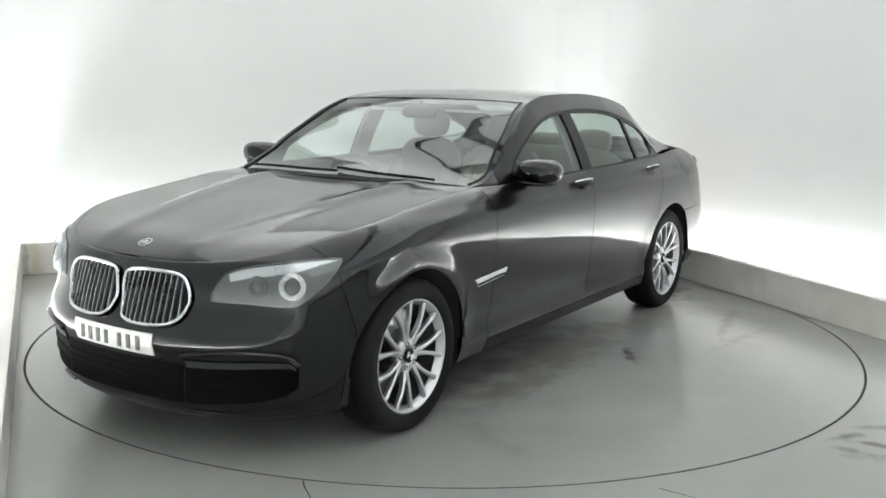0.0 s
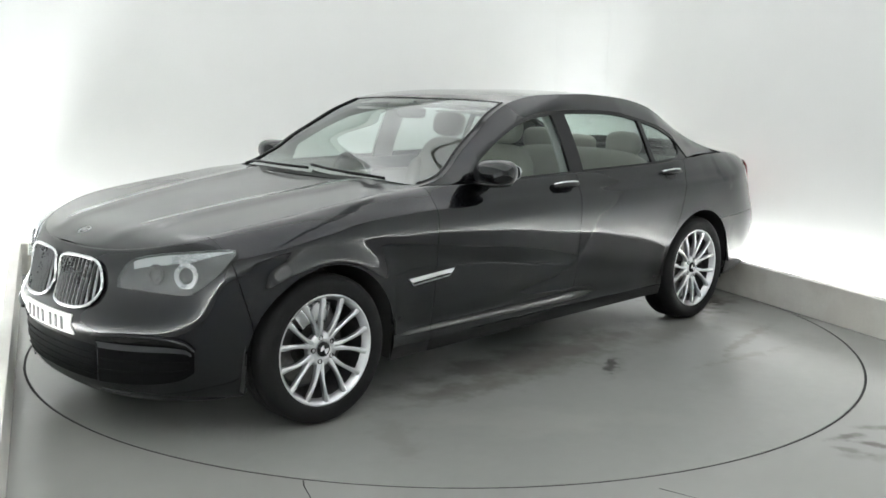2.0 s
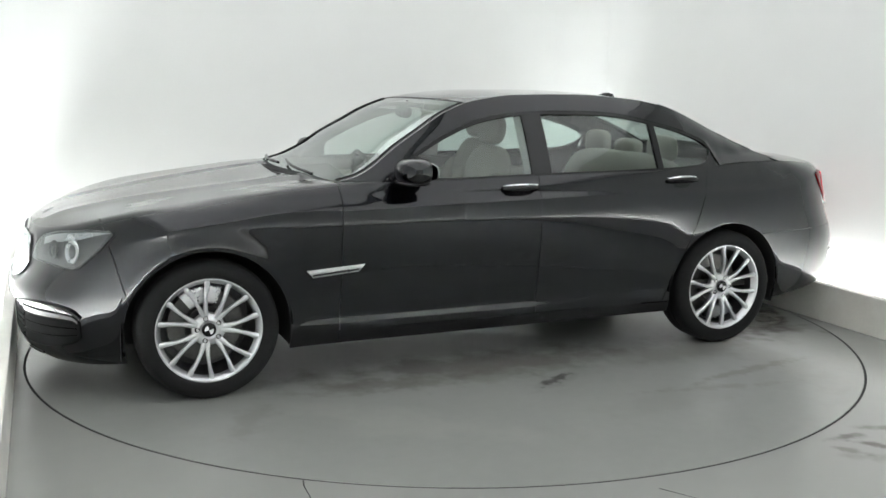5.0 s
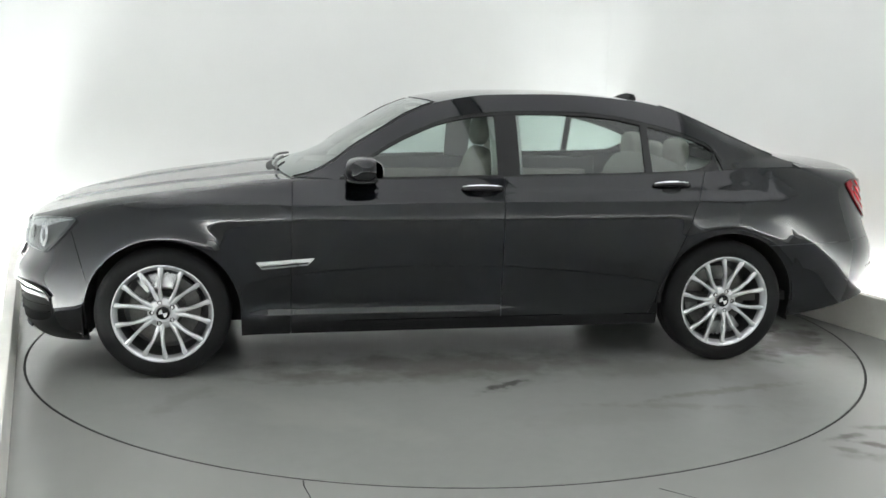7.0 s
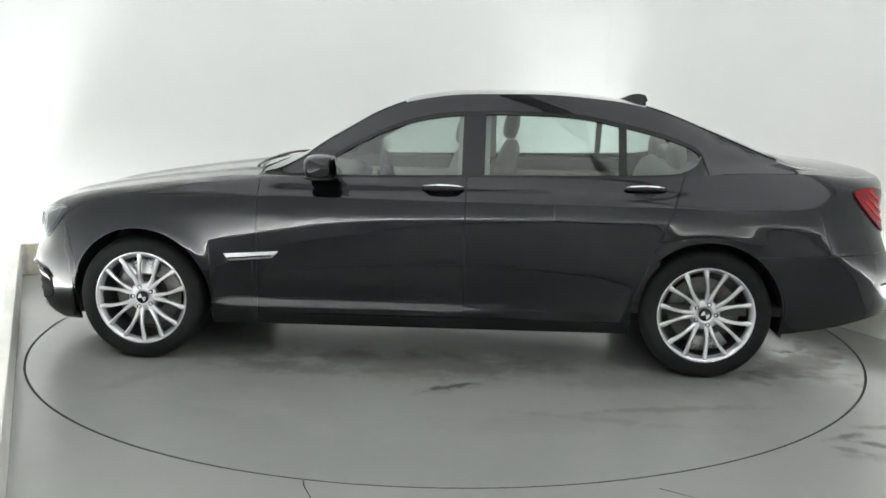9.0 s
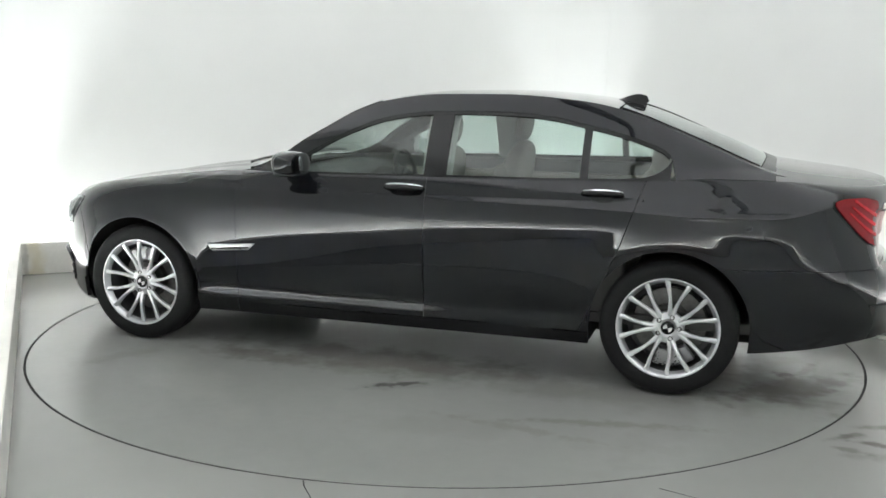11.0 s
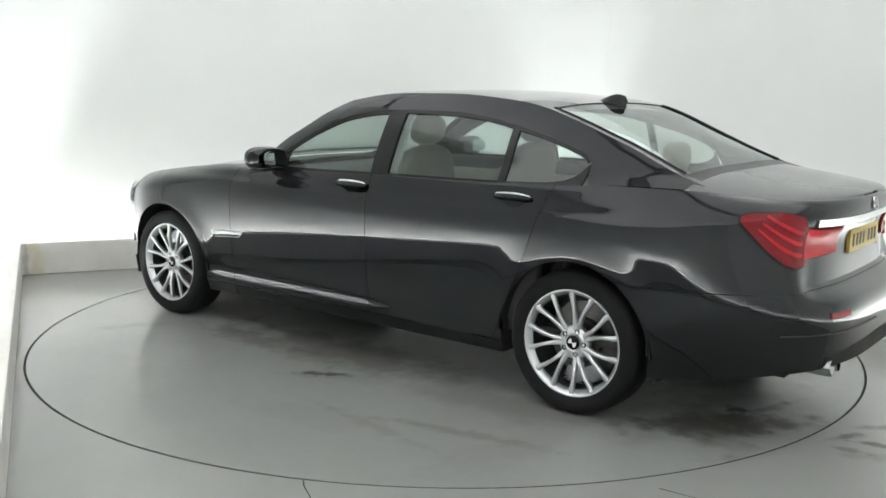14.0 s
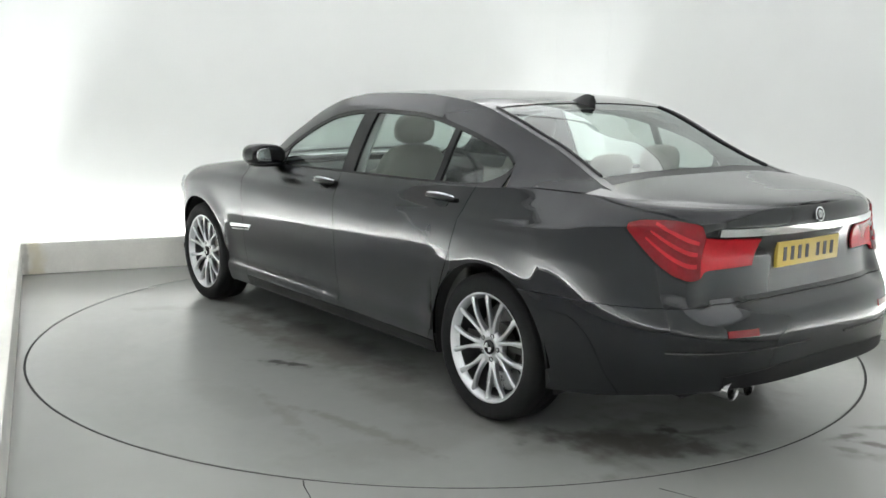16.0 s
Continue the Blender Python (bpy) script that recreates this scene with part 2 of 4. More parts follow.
stain_or_shade(KERB, [(A0 + 0.10, B1, 0.10, 0.3, 0, 0.6, (0.60, 0.53, 0.36), 6), (A0 + 0.03, B1, 0.03, 0.3, 0, 0.5, (0.30, 0.29, 0.26), 12), (A1, 0.6, 0.3, 0.8, 0, 0.4, (0.46, 0.44, 0.39), 3), (A1, -0.9, 0.3, 0.5, 0, 0.35, (0.50, 0.47, 0.41), 4)])
stain_or_shade(FLOOR, [(0.94, -2.41, 0.13, 0.05, 0, 0.7, (0.10, 0.095, 0.085), 11), (1.02, -2.55, 0.22, 0.045, -50, 0.75, (0.11, 0.10, 0.09), 11), (0.84, -2.53, 0.10, 0.04, -60, 0.55, (0.13, 0.12, 0.11), 12),
                (1.05, -2.75, 0.3, 0.10, -30, 0.5, (0.13, 0.125, 0.11), 6), (1.25, -2.42, 0.24, 0.05, -35, 0.55, (0.12, 0.115, 0.10), 10), (2.25, 0.2, 0.16, 1.1, 0, 0.4, (0.17, 0.155, 0.13), 7), (-1.2, -2.75, 0.5, 0.12, 0, 0.3, (0.19, 0.19, 0.18), 5)])

# ---------------- the studio ----------------
ROOM = pose(0, 0, 0, 0, 0, 22.9)
KERB_H, KERB_T, COVE, HIGH = 0.25, 0.07, 0.24, 3.1


def setting(name, bm, mat, label, category, smooth=False):
    ob = part(name, bm, mat, None, "", smooth)
    ob.matrix_world = ROOM
    return tagged(ob, label, category, kind="structure")


def studio():
    o = COVE
    walls = (("wall_back", A0 - o - 0.12, A1 + o + 0.12, B1 + o, B1 + o + 0.12), ("wall_front", A0 - o - 0.12, A1 + o + 0.12, B0 - o - 0.12, B0 - o),
             ("wall_left", A0 - o - 0.12, A0 - o, B0 - o, B1 + o), ("wall_right", A1 + o, A1 + o + 0.12, B0 - o, B1 + o))
    for name, a0, a1, b0, b1 in walls:
        bm = bmesh.new()
        box(bm, a0, a1, b0, b1, 0, HIGH)
        setting(name, bm, WALL, "smooth white painted studio wall, brightly lit", "wall")
    # rounded inner corners between the walls
    for name, a, b, q in (("wall_corner_right", A1 + o, B1 + o, 0), ("wall_corner_left", A0 - o, B1 + o, 90)):
        r = 0.36
        ca, cb = a + (-r if q == 0 else r), b - r
        rows = [[(ca + (r - 0.002) * math.cos(radians(q + 90 * k / 16)), cb + (r - 0.002) * math.sin(radians(q + 90 * k / 16)), z) for z in (0.0, HIGH)] for k in range(17)]
        bm = grid(rows)
        bmesh.ops.reverse_faces(bm, faces=bm.faces[:])
        thick(bm, 0.02)
        setting(name, bm, WALL, "rounded white corner between two studio walls", "wall", True)
    kerbs = (("kerb_back", A0 - KERB_T, A1 + KERB_T, B1, B1 + KERB_T), ("kerb_front", A0 - KERB_T, A1 + KERB_T, B0 - KERB_T, B0),
             ("kerb_left", A0 - KERB_T, A0, B0, B1 - 0.002), ("kerb_right", A1, A1 + KERB_T, B0, B1 - 0.002))
    for name, a0, a1, b0, b1 in kerbs:
        bm = bmesh.new()
        box(bm, a0, a1, b0, b1, 0, KERB_H, 0.006)
        setting(name, bm, KERB, "low off-white painted kerb hiding a light trough", "kerb")
    strips = ((A0, A1, B1 + 0.13, B1 + 0.17), (A0, A1, B0 - 0.17, B0 - 0.13), (A0 - 0.17, A0 - 0.13, B0, B1), (A1 + 0.13, A1 + 0.17, B0, B1))
    for a0, a1, b0, b1 in strips:
        lamp = thing("light_strip", "long white light strip lying in the trough", "light strip", "trough lights")
        lamp.matrix_world = ROOM
        bm = bmesh.new()
        box(bm, a0, a1, b0, b1, 0.04, 0.08)
        part("tube", bm, STRIP_NEAR if a1 < A0 else STRIP, lamp, "", False)
        bm = bmesh.new()
        box(bm, a0, a1, b0 - 0.01, b1 + 0.01, 0.0, 0.04)
        part("base", bm, SATIN, lamp, "", False)
    # ceiling
    bm = bmesh.new()
    box(bm, A0 - o - 0.12, A1 + o + 0.12, B0 - o - 0.12, B1 + o + 0.12, HIGH, HIGH + 0.1)
    setting("ceiling", bm, CEILING, "plain white studio ceiling", "ceiling")
    # long light panels under the ceiling
    q = 0.30
    for a0, a1, b0, b1 in ((A0 + 0.45, A1 - 0.45, B1 + o - q - 1.9, B1 + o - q), (A0 + 0.45, A1 - 0.45, B0 - o + q, B0 - o + q + 1.9),
                           (A0 - o + q, A0 - o + q + 2.33, B0 + 2.0, B1 - 2.03), (A1 + o - q - 2.33, A1 + o - q, B0 + 2.0, B1 - 2.03)):
        lamp = thing("ceiling_light", "long flat white ceiling light panel", "ceiling light", "ceiling lights")
        lamp.matrix_world = ROOM @ pose((a0 + a1) / 2, (b0 + b1) / 2, HIGH)
        ha, hb = (a1 - a0) / 2, (b1 - b0) / 2
        bm = bmesh.new()
        box(bm, -ha, ha, -hb, hb, -0.05, -0.006)
        part("diffuser", bm, PANEL, lamp, "", False)
        bm = bmesh.new()
        for x0, x1, y0, y1 in ((-ha - 0.02, ha + 0.02, hb, hb + 0.02), (-ha - 0.02, ha + 0.02, -hb - 0.02, -hb), (ha, ha + 0.02, -hb, hb), (-ha - 0.02, -ha, -hb, hb)):
            box(bm, x0, x1, y0, y1, -0.055, 0.0)
        part("frame", bm, SATIN, lamp, "", False)
    # floor outside the turntable, with a round hole
    bm = bmesh.new()
    n = 180
    inner = [(R_TABLE * math.cos(2 * math.pi * i / n), R_TABLE * math.sin(2 * math.pi * i / n)) for i in range(n)]
    rows = []
    for x, y in inner:
        k = 30.0
        for q, lo, hi in ((x, A0 - o, A1 + o), (y, B0 - o, B1 + o)):
            if q > 1e-9:
                k = min(k, hi / q)
            elif q < -1e-9:
                k = min(k, lo / q)
        rows.append([(x, y, -0.03), (x, y, 0.0), (x * max(k, 1.001), y * max(k, 1.001), 0.0)])
    grid(rows, bm, close_u=True)
    for c in ((A0 - o, B0 - o), (A0 - o, B1 + o), (A1 + o, B0 - o), (A1 + o, B1 + o)):
        c = Vector((*c, 0))
        near = sorted((v for v in bm.verts if v.co.z == 0 and v.co.xy.length > R_TABLE * 1.0005), key=lambda v: (v.co - c).length)
        two = [next(v for v in near if abs(v.co.x - c.x) < 1e-4), next(v for v in near if abs(v.co.y - c.y) < 1e-4)]
        bm.faces.new([two[0], bm.verts.new(c), two[1]])
    bmesh.ops.recalc_face_normals(bm, faces=bm.faces[:])
    setting("floor", bm, FLOOR, "worn grey painted studio floor round the turntable", "floor")
    for name, pts in (("floor_crack_1", ((-0.545, -2.42), (-0.535, -2.47), (-0.50, -2.56), (-0.47, -2.66), (-0.41, -2.80))), ("floor_crack_2", ((0.84, -2.44), (0.90, -2.48), (0.97, -2.53), (1.02, -2.60)))):
        ob = part(name, tube([(x, y, 0.0) for x, y in pts], lambda t: 0.0032 - 0.0022 * t, 6, flat=0.25), GAP)
        tagged(ob, "thin dark crack in the painted floor", "crack", kind="structure")
    bm = bmesh.new()
    box(bm, A0 - o, A1 + o, B0 - o, B1 + o, -0.15, -0.05)
    setting("subfloor", bm, GAP, "dark pit under the turntable", "floor")


R_TABLE = 2.473
studio()

table = thing("turntable", "round grey painted turntable with stains, wear and painted shade beside the car", "turntable")
bm = bmesh.new()
lathe([(0.0, -0.04), (2.454, -0.04), (2.460, -0.036), (2.460, -0.002), (2.459, 0.0), (2.0, 0.0), (0.0, 0.0)], 180, bm, pose(0, 0, 0, 90))
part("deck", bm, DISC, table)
bm = bmesh.new()
lathe([(2.4635, -0.03), (2.4605, -0.002), (2.472, -0.002), (2.472, -0.03)], 180, bm, pose(0, 0, 0, 90))
part("edge_seal", bm, GAP, table, "narrow black rubber seal round the rim")

# ---------------- the car: its shape ----------------
# x forwards, y to its left, z up; the origin lies on the ground between the axles
AXLE, HUB, ARCH, NOSE_N, TAIL_N = 1.535, 0.345, 0.395, 2.4, 2.75
tail_n = curve((0.2, 3.4), (0.60, 3.4), (0.80, 2.95), (0.95, 2.75), (1.1, 2.75))  # the bumper corner is squarer than the boot
FX, RX, EDGE_R = 1.60, -1.80, -2.570
width_z = curve((0.17, 0.850), (0.22, 0.888), (0.30, 0.906), (0.45, 0.924), (0.60, 0.938), (0.74, 0.948), (0.84, 0.951), (0.90, 0.945), (1.10, 0.90))
front_z = curve((0.15, 2.30), (0.20, 2.37), (0.28, 2.392), (0.40, 2.392), (0.45, 2.412), (0.49, 2.420), (0.54, 2.403), (0.59, 2.368), (0.64, 2.346), (0.70, 2.338), (0.80, 2.325), (1.0, 2.25))
rear_z = curve((0.22, -2.56), (0.30, -2.63), (0.40, -2.660), (0.55, -2.668), (0.60, -2.662), (0.64, -2.645), (0.668, -2.605), (0.69, -2.562), (0.715, -2.547), (0.86, -2.545), (0.93, -2.562), (0.96, -2.580), (1.02, -2.588), (1.1, -2.58))
front_side = curve((0.15, 2.30), (0.20, 2.36), (0.28, 2.385), (0.40, 2.40), (0.52, 2.400), (0.60, 2.390), (0.70, 2.365), (0.80, 2.325), (1.0, 2.25))
rear_side = curve((0.22, -2.56), (0.30, -2.63), (0.40, -2.66), (0.55, -2.665), (0.64, -2.65), (0.76, -2.615), (0.90, -2.59), (1.1, -2.57))
edge_y = curve((2.4, 0.80), (2.0, 0.80), (1.6, 0.808), (1.2, 0.81), (0.88, 0.815), (0.70, 0.868), (0.4, 0.885), (-0.4, 0.892), (-1.1, 0.886), (-1.4, 0.872), (-1.75, 0.838), (-2.0, 0.808), (-2.3, 0.778), (-2.6, 0.755))
edge_z = curve((2.34, 0.795), (2.28, 0.805), (2.2, 0.825), (2.05, 0.87), (1.85, 0.92), (1.6, 0.957), (1.3, 0.995), (1.0, 1.027), (0.8, 1.035), (0.55, 1.035), (-0.35, 1.05), (-1.0, 1.06), (-1.4, 1.074), (-1.75, 1.092), (-2.0, 1.092), (-2.25, 1.078), (-2.57, 1.060))
mid_z = curve((2.4, 0.66), (2.2, 0.70), (1.9, 0.80), (1.6, 0.845), (1.0, 0.88), (0, 0.88), (-1.2, 0.890), (-1.8, 0.918), (-2.2, 0.955), (-2.6, 0.995))
low_z = curve((2.4, 0.175), (2.1, 0.180), (1.9, 0.20), (1.1, 0.215), (-1.1, 0.225), (-1.9, 0.250), (-2.2, 0.290), (-2.45, 0.340), (-2.7, 0.370))


def outline(side, phi, z):
    """Point of the body's outline at height z, phi from the centre line (0) to the flank (90 degrees), on the nose or the tail."""
    c, s = max(math.cos(radians(phi)), 0.0), max(math.sin(radians(phi)), 0.0)
    n = NOSE_N if side == "nose" else tail_n(z)
    base, end = (FX, front_z(z)) if side == "nose" else (RX, rear_z(z))
    if side == "nose":  # the ledge of the bumper dies out towards the arch
        k = min(max((62 - phi) / 22, 0), 1)
        end = lerp(front_side(z), end, k * k * (3 - 2 * k))
    else:  # the boot is hollowed between the lamps, the corners run straight down
        k = min(max((44 - phi) / 18, 0), 1)
        end = lerp(rear_side(z), end, k * k * (3 - 2 * k))
    return base + (end - base) * c ** (2 / n), width_z(z) * s ** (2 / n)


def edge(side, phi):
    """Upper edge of the shell, where bonnet and boot begin."""
    c, s = max(math.cos(radians(phi)), 0.0), max(math.sin(radians(phi)), 0.0)
    n = NOSE_N if side == "nose" else TAIL_N
    base, end = (FX, 2.30) if side == "nose" else (RX, EDGE_R)
    x = base + (end - base) * c ** (2 / n)
    return x, edge_y(x) * s ** (2 / n), edge_z(x)


def flare(x, z):
    """The arches swell a little."""
    out = 0.0
    for ax in (AXLE, -AXLE):
        d = math.hypot(x - ax, z - HUB) - ARCH
        if -0.02 < d < 0.30:
            out += (0.012 if ax > 0 else 0.009) * math.exp(-(d / (0.07 if ax > 0 else 0.10)) ** 2)
    # shoulder crease, and the lower swell above the sill
    fade = min(max((1.9 - x) / 0.5, 0), 1) * min(max((x + 2.25) / 0.4, 0), 1)
    out += fade * (0.0045 * math.exp(-((z - 0.922) / 0.022) ** 2) - 0.004 * math.exp(-((z - 0.966) / 0.016) ** 2))
    door = min(max((1.25 - x) / 0.2, 0), 1) * min(max((x + 1.25) / 0.2, 0), 1)
    out += door * (0.45 + 0.55 * min(max((x + 0.45) / 0.25, 0), 1)) * (0.0125 * math.exp(-((z - 0.300) / 0.035) ** 2) - 0.009 * math.exp(-((z - 0.385) / 0.05) ** 2))
    return out


def shell_point(kind, where, z, zm, e):
    """Point of the shell at height z on a column."""
    if kind == "flank":
        x, y = where, width_z(z)
        if z <= zm:
            return (x, y + flare(x, z), z)
        px, py = where, width_z(zm) + flare(x, zm)
    else:
        if z <= zm:
            x, y = outline(kind, where, z)
            return (x, y + (flare(x, z) if y > 0.7 else 0), z)
        px, py = outline(kind, where, zm)
    s = min(max((z - zm) / (e[2] - zm), 0), 1)
    k = 1.7 - 0.5 * min(max((0.98 - e[0]) / 0.3, 0), 1) * min(max((e[0] + 2.35) / 0.35, 0), 1) - 0.14 * min(max((-1.3 - e[0]) / 0.3, 0), 1) * min(max((e[0] + 2.35) / 0.35, 0), 1)
    c = (1 - s ** k) ** (1 / k)
    if kind == "flank":
        py += (flare(x, z) - flare(x, zm)) / max(c, 0.3)
    return (e[0] + (px - e[0]) * c, e[1] + (py - e[1]) * c, z)


def columns():
    out = []
    for k in range(0, 41):
        out.append(("nose", 90 * (k / 40)))
    xs = set()
    for k in range(1, 68):
        xs.add(round(lerp(FX, RX, k / 68), 4))
    for ax in (AXLE, -AXLE):
        for k in range(25):
            xs.add(round(ax + (ARCH - 0.0005) * math.cos(math.pi * k / 24), 4))
        xs.add(ax + ARCH + 0.0015), xs.add(ax - ARCH - 0.0015)
    out += [("flank", x) for x in sorted(xs, reverse=True) if RX < x < FX]
    for k in range(40, -1, -1):
        out.append(("tail", 90 * (k / 40)))
    return out


def arch_low(x, z):
    for ax in (AXLE, -AXLE):
        if abs(x - ax) < ARCH:
            return max(z, HUB + math.sqrt(ARCH ** 2 - (x - ax) ** 2))
    return z


def column_frame(kind, where):
    if kind == "flank":
        e = (where, edge_y(where), edge_z(where))
        x = where
    else:
        e = edge(kind, where)
        x = outline(kind, where, 0.5)[0]
    return e, mid_z(x), x


def fine_columns():
    """Columns with the arch ends of the nose side doubled, so that the arch is round."""
    cols = columns()
    extra = []
    for ax, kind in ((AXLE, "nose"), (-AXLE, "tail")):
        base, end = (FX, front_z(0.45)) if kind == "nose" else (RX, rear_z(0.45))
        for k in range(13):
            x = ax + (ARCH - 0.0005) * math.cos(math.pi * k / 24) * (1 if kind == "nose" else -1)
            for xx in ([x] if k else [x, x + (0.002 if kind == "nose" else -0.002)]):
                r = (xx - base) / (end - base)
                if r > 0.0:
                    extra.append((kind, math.degrees(math.acos(min(r ** ((NOSE_N if kind == "nose" else tail_n(0.45)) / 2), 1)))))
    nose = sorted([c for c in cols + extra if c[0] == "nose"], key=lambda c: c[1])
    tail = sorted([c for c in cols + extra if c[0] == "tail"], key=lambda c: -c[1])
    return nose + [c for c in cols if c[0] == "flank"] + tail


def shell():
    rows = []
    for kind, where in fine_columns():
        e, zm, x = column_frame(kind, where)
        z0 = arch_low(x, low_z(x))
        zs = [lerp(z0, zm, (k / 22)) for k in range(23)]
        zs += [zm + (e[2] - zm) * math.sin(radians(90 * k / 14)) for k in range(1, 15)]
        rows.append([shell_point(kind, where, z, zm, e) for z in zs])
    return grid(rows)


def clip(bm, lines, keep):
    """Cut a sheet along straight seams (two points in the x-z or x-y plane each) and keep the faces that keep(x, y, z) wants."""
    for (p, q, plane) in lines:
        d = Vector((q[0] - p[0], 0, q[1] - p[1])) if plane == "xz" else Vector((q[0] - p[0], q[1] - p[1], 0))
        no = d.cross(Vector((0, 1, 0)) if plane == "xz" else Vector((0, 0, 1))).normalized()
        co = Vector((p[0], 0, p[1])) if plane == "xz" else Vector((p[0], p[1], 0))
        for o in (-G, G):
            bmesh.ops.bisect_plane(bm, geom=bm.verts[:] + bm.edges[:] + bm.faces[:], plane_co=co + no * o, plane_no=no)
    bm.faces.ensure_lookup_table()
    gone = [f for f in bm.faces if not keep(f.calc_center_median())]
    bmesh.ops.delete(bm, geom=gone, context="FACES")
    return bm


def side_of(p, a, b):
    """Signed distance of p from the line a-b, in a plane."""
    dx, dy = b[0] - a[0], b[1] - a[1]
    return ((p[0] - a[0]) * dy - (p[1] - a[1]) * dx) / math.hypot(dx, dy)


SEAM_FENDER = ((0.885, 0.2), (0.865, 1.1))
SEAM_B = ((-0.245, 0.2), (-0.252, 1.1))
SEAM_C1 = ((-1.28, 0.74), (-1.39, 1.07))
SEAM_C2 = ((-1.150, 0.44), (-1.28, 0.74))
SEAM_NOSE = ((1.80, 0.10), (1.98, 0.80))
SEAM_SILL = ((1.2, 0.285), (-1.2, 0.292))
SEAM_TAIL_TOP = ((-1.70, 0.665), (-2.75, 0.698))
G = 0.0017


def flank_parts(car):
    """Panels of one flank, each cut from the shell, then mirrored."""
    def left(a):
        return lambda c: side_of((c.x, c.z), *a)
    f, b, c1, c2, nose, ttop = [left(a) for a in (SEAM_FENDER, SEAM_B, SEAM_C1, SEAM_C2, SEAM_NOSE, SEAM_TAIL_TOP)]
    base = shell()

    def cut(name, use, keep, both=True, mat=PAINT, label="", depth=0.010):
        bm = base.copy()
        clip(bm, [(*a, "xz") for a in use], keep)
        if both:
            ob = part(name, thick(bm, depth), mat, car, label)
            return ob, mirror_y(ob)
        other = bm.copy()
        for v in other.verts:
            v.co.y = -v.co.y
        bmesh.ops.reverse_faces(other, faces=other.faces[:])
        join(bm, other)
        bmesh.ops.remove_doubles(bm, verts=[v for v in bm.verts if abs(v.co.y) < 0.002], dist=0.003)
        return part(name, thick(bm, depth), mat, car, label)

    def doorlow(c):
        return c.z > 0.2885 + G
    cut("front_bumper", (SEAM_NOSE,), lambda c: nose(c) > G and c.x > 0, False)
    cut("front_fender", (SEAM_NOSE, SEAM_FENDER), lambda c: f(c) > G and nose(c) < -G and c.x > 0)
    cut("front_door", (SEAM_FENDER, SEAM_B, SEAM_SILL), lambda c: f(c) < -G and b(c) > G and doorlow(c))
    cut("rear_door", (SEAM_B, SEAM_C1, SEAM_C2, SEAM_SILL), lambda c: b(c) < -G and c1(c) > G and c2(c) > G and doorlow(c))
    cut("sill", (SEAM_FENDER, SEAM_SILL), lambda c: f(c) < -G and c.z < 0.2885 - G and c.x > -1.15, mat=BLACK, label="black sill below the doors")
    cut("rear_quarter", (SEAM_C1, SEAM_C2, SEAM_TAIL_TOP, SEAM_SILL), lambda c: (c1(c) < -G or c2(c) < -G) and (doorlow(c) or c.x < -1.3) and (c.x > -AXLE or ttop(c) > G) and c.x < 0, False)
    cut("rear_bumper", (SEAM_TAIL_TOP,), lambda c: c.x < -AXLE and ttop(c) < -G, False)
    # dark structure behind the seams
    bm = base.copy()
    bm.normal_update()
    move = [(v, v.co - v.normal * 0.018) for v in bm.verts]
    for v, co in move:
        v.co = co
    gone = [q for q in bm.faces if any(abs(q.calc_center_median().x - ax) < ARCH + 0.03 and q.calc_center_median().z < HUB + ARCH for ax in (AXLE, -AXLE))]
    bmesh.ops.delete(bm, geom=gone, context="FACES")
    ob = part("inner_structure", bm, DARK, car)
    mirror_y(ob)
    base.free()


# bonnet, boot, roof and glass
bonnet_c = curve((2.30, 0.806), (2.27, 0.822), (2.15, 0.872), (1.97, 0.905), (1.63, 0.960), (1.3, 1.002), (1.0, 1.038), (0.86, 1.050))
rail_z = curve((0.90, 1.030), (0.80, 1.05), (0.66, 1.115), (0.54, 1.20), (0.41, 1.277), (0.23, 1.380), (0.04, 1.445), (-0.24, 1.480), (-0.6, 1.485), (-1.0, 1.459), (-1.2, 1.424), (-1.35, 1.376), (-1.52, 1.307), (-1.68, 1.240), (-1.85, 1.168), (-1.98, 1.123), (-2.08, 1.100))
crown = curve((1.02, 0.02), (0.90, 0.045), (0.8, 0.060), (0.54, 0.056), (0.23, 0.036), (-0.24, 0.022), (-0.6, 0.021), (-1.0, 0.019), (-1.5, 0.034), (-1.8, 0.050), (-2.0, 0.034), (-2.1, 0.020))
dlo_top = curve((0.62, 1.047), (0.52, 1.118), (0.41, 1.188), (0.22, 1.285), (0.04, 1.350), (-0.15, 1.382), (-0.29, 1.391), (-0.43, 1.395), (-0.69, 1.391), (-0.87, 1.376), (-1.07, 1.338), (-1.25, 1.296), (-1.39, 1.250), (-1.47, 1.214), (-1.503, 1.176))
dlo_low = curve((0.62, 1.046), (0.3, 1.048), (-0.35, 1.060), (-1.0, 1.070), (-1.35, 1.082), (-1.42, 1.100), (-1.475, 1.132), (-1.503, 1.173))


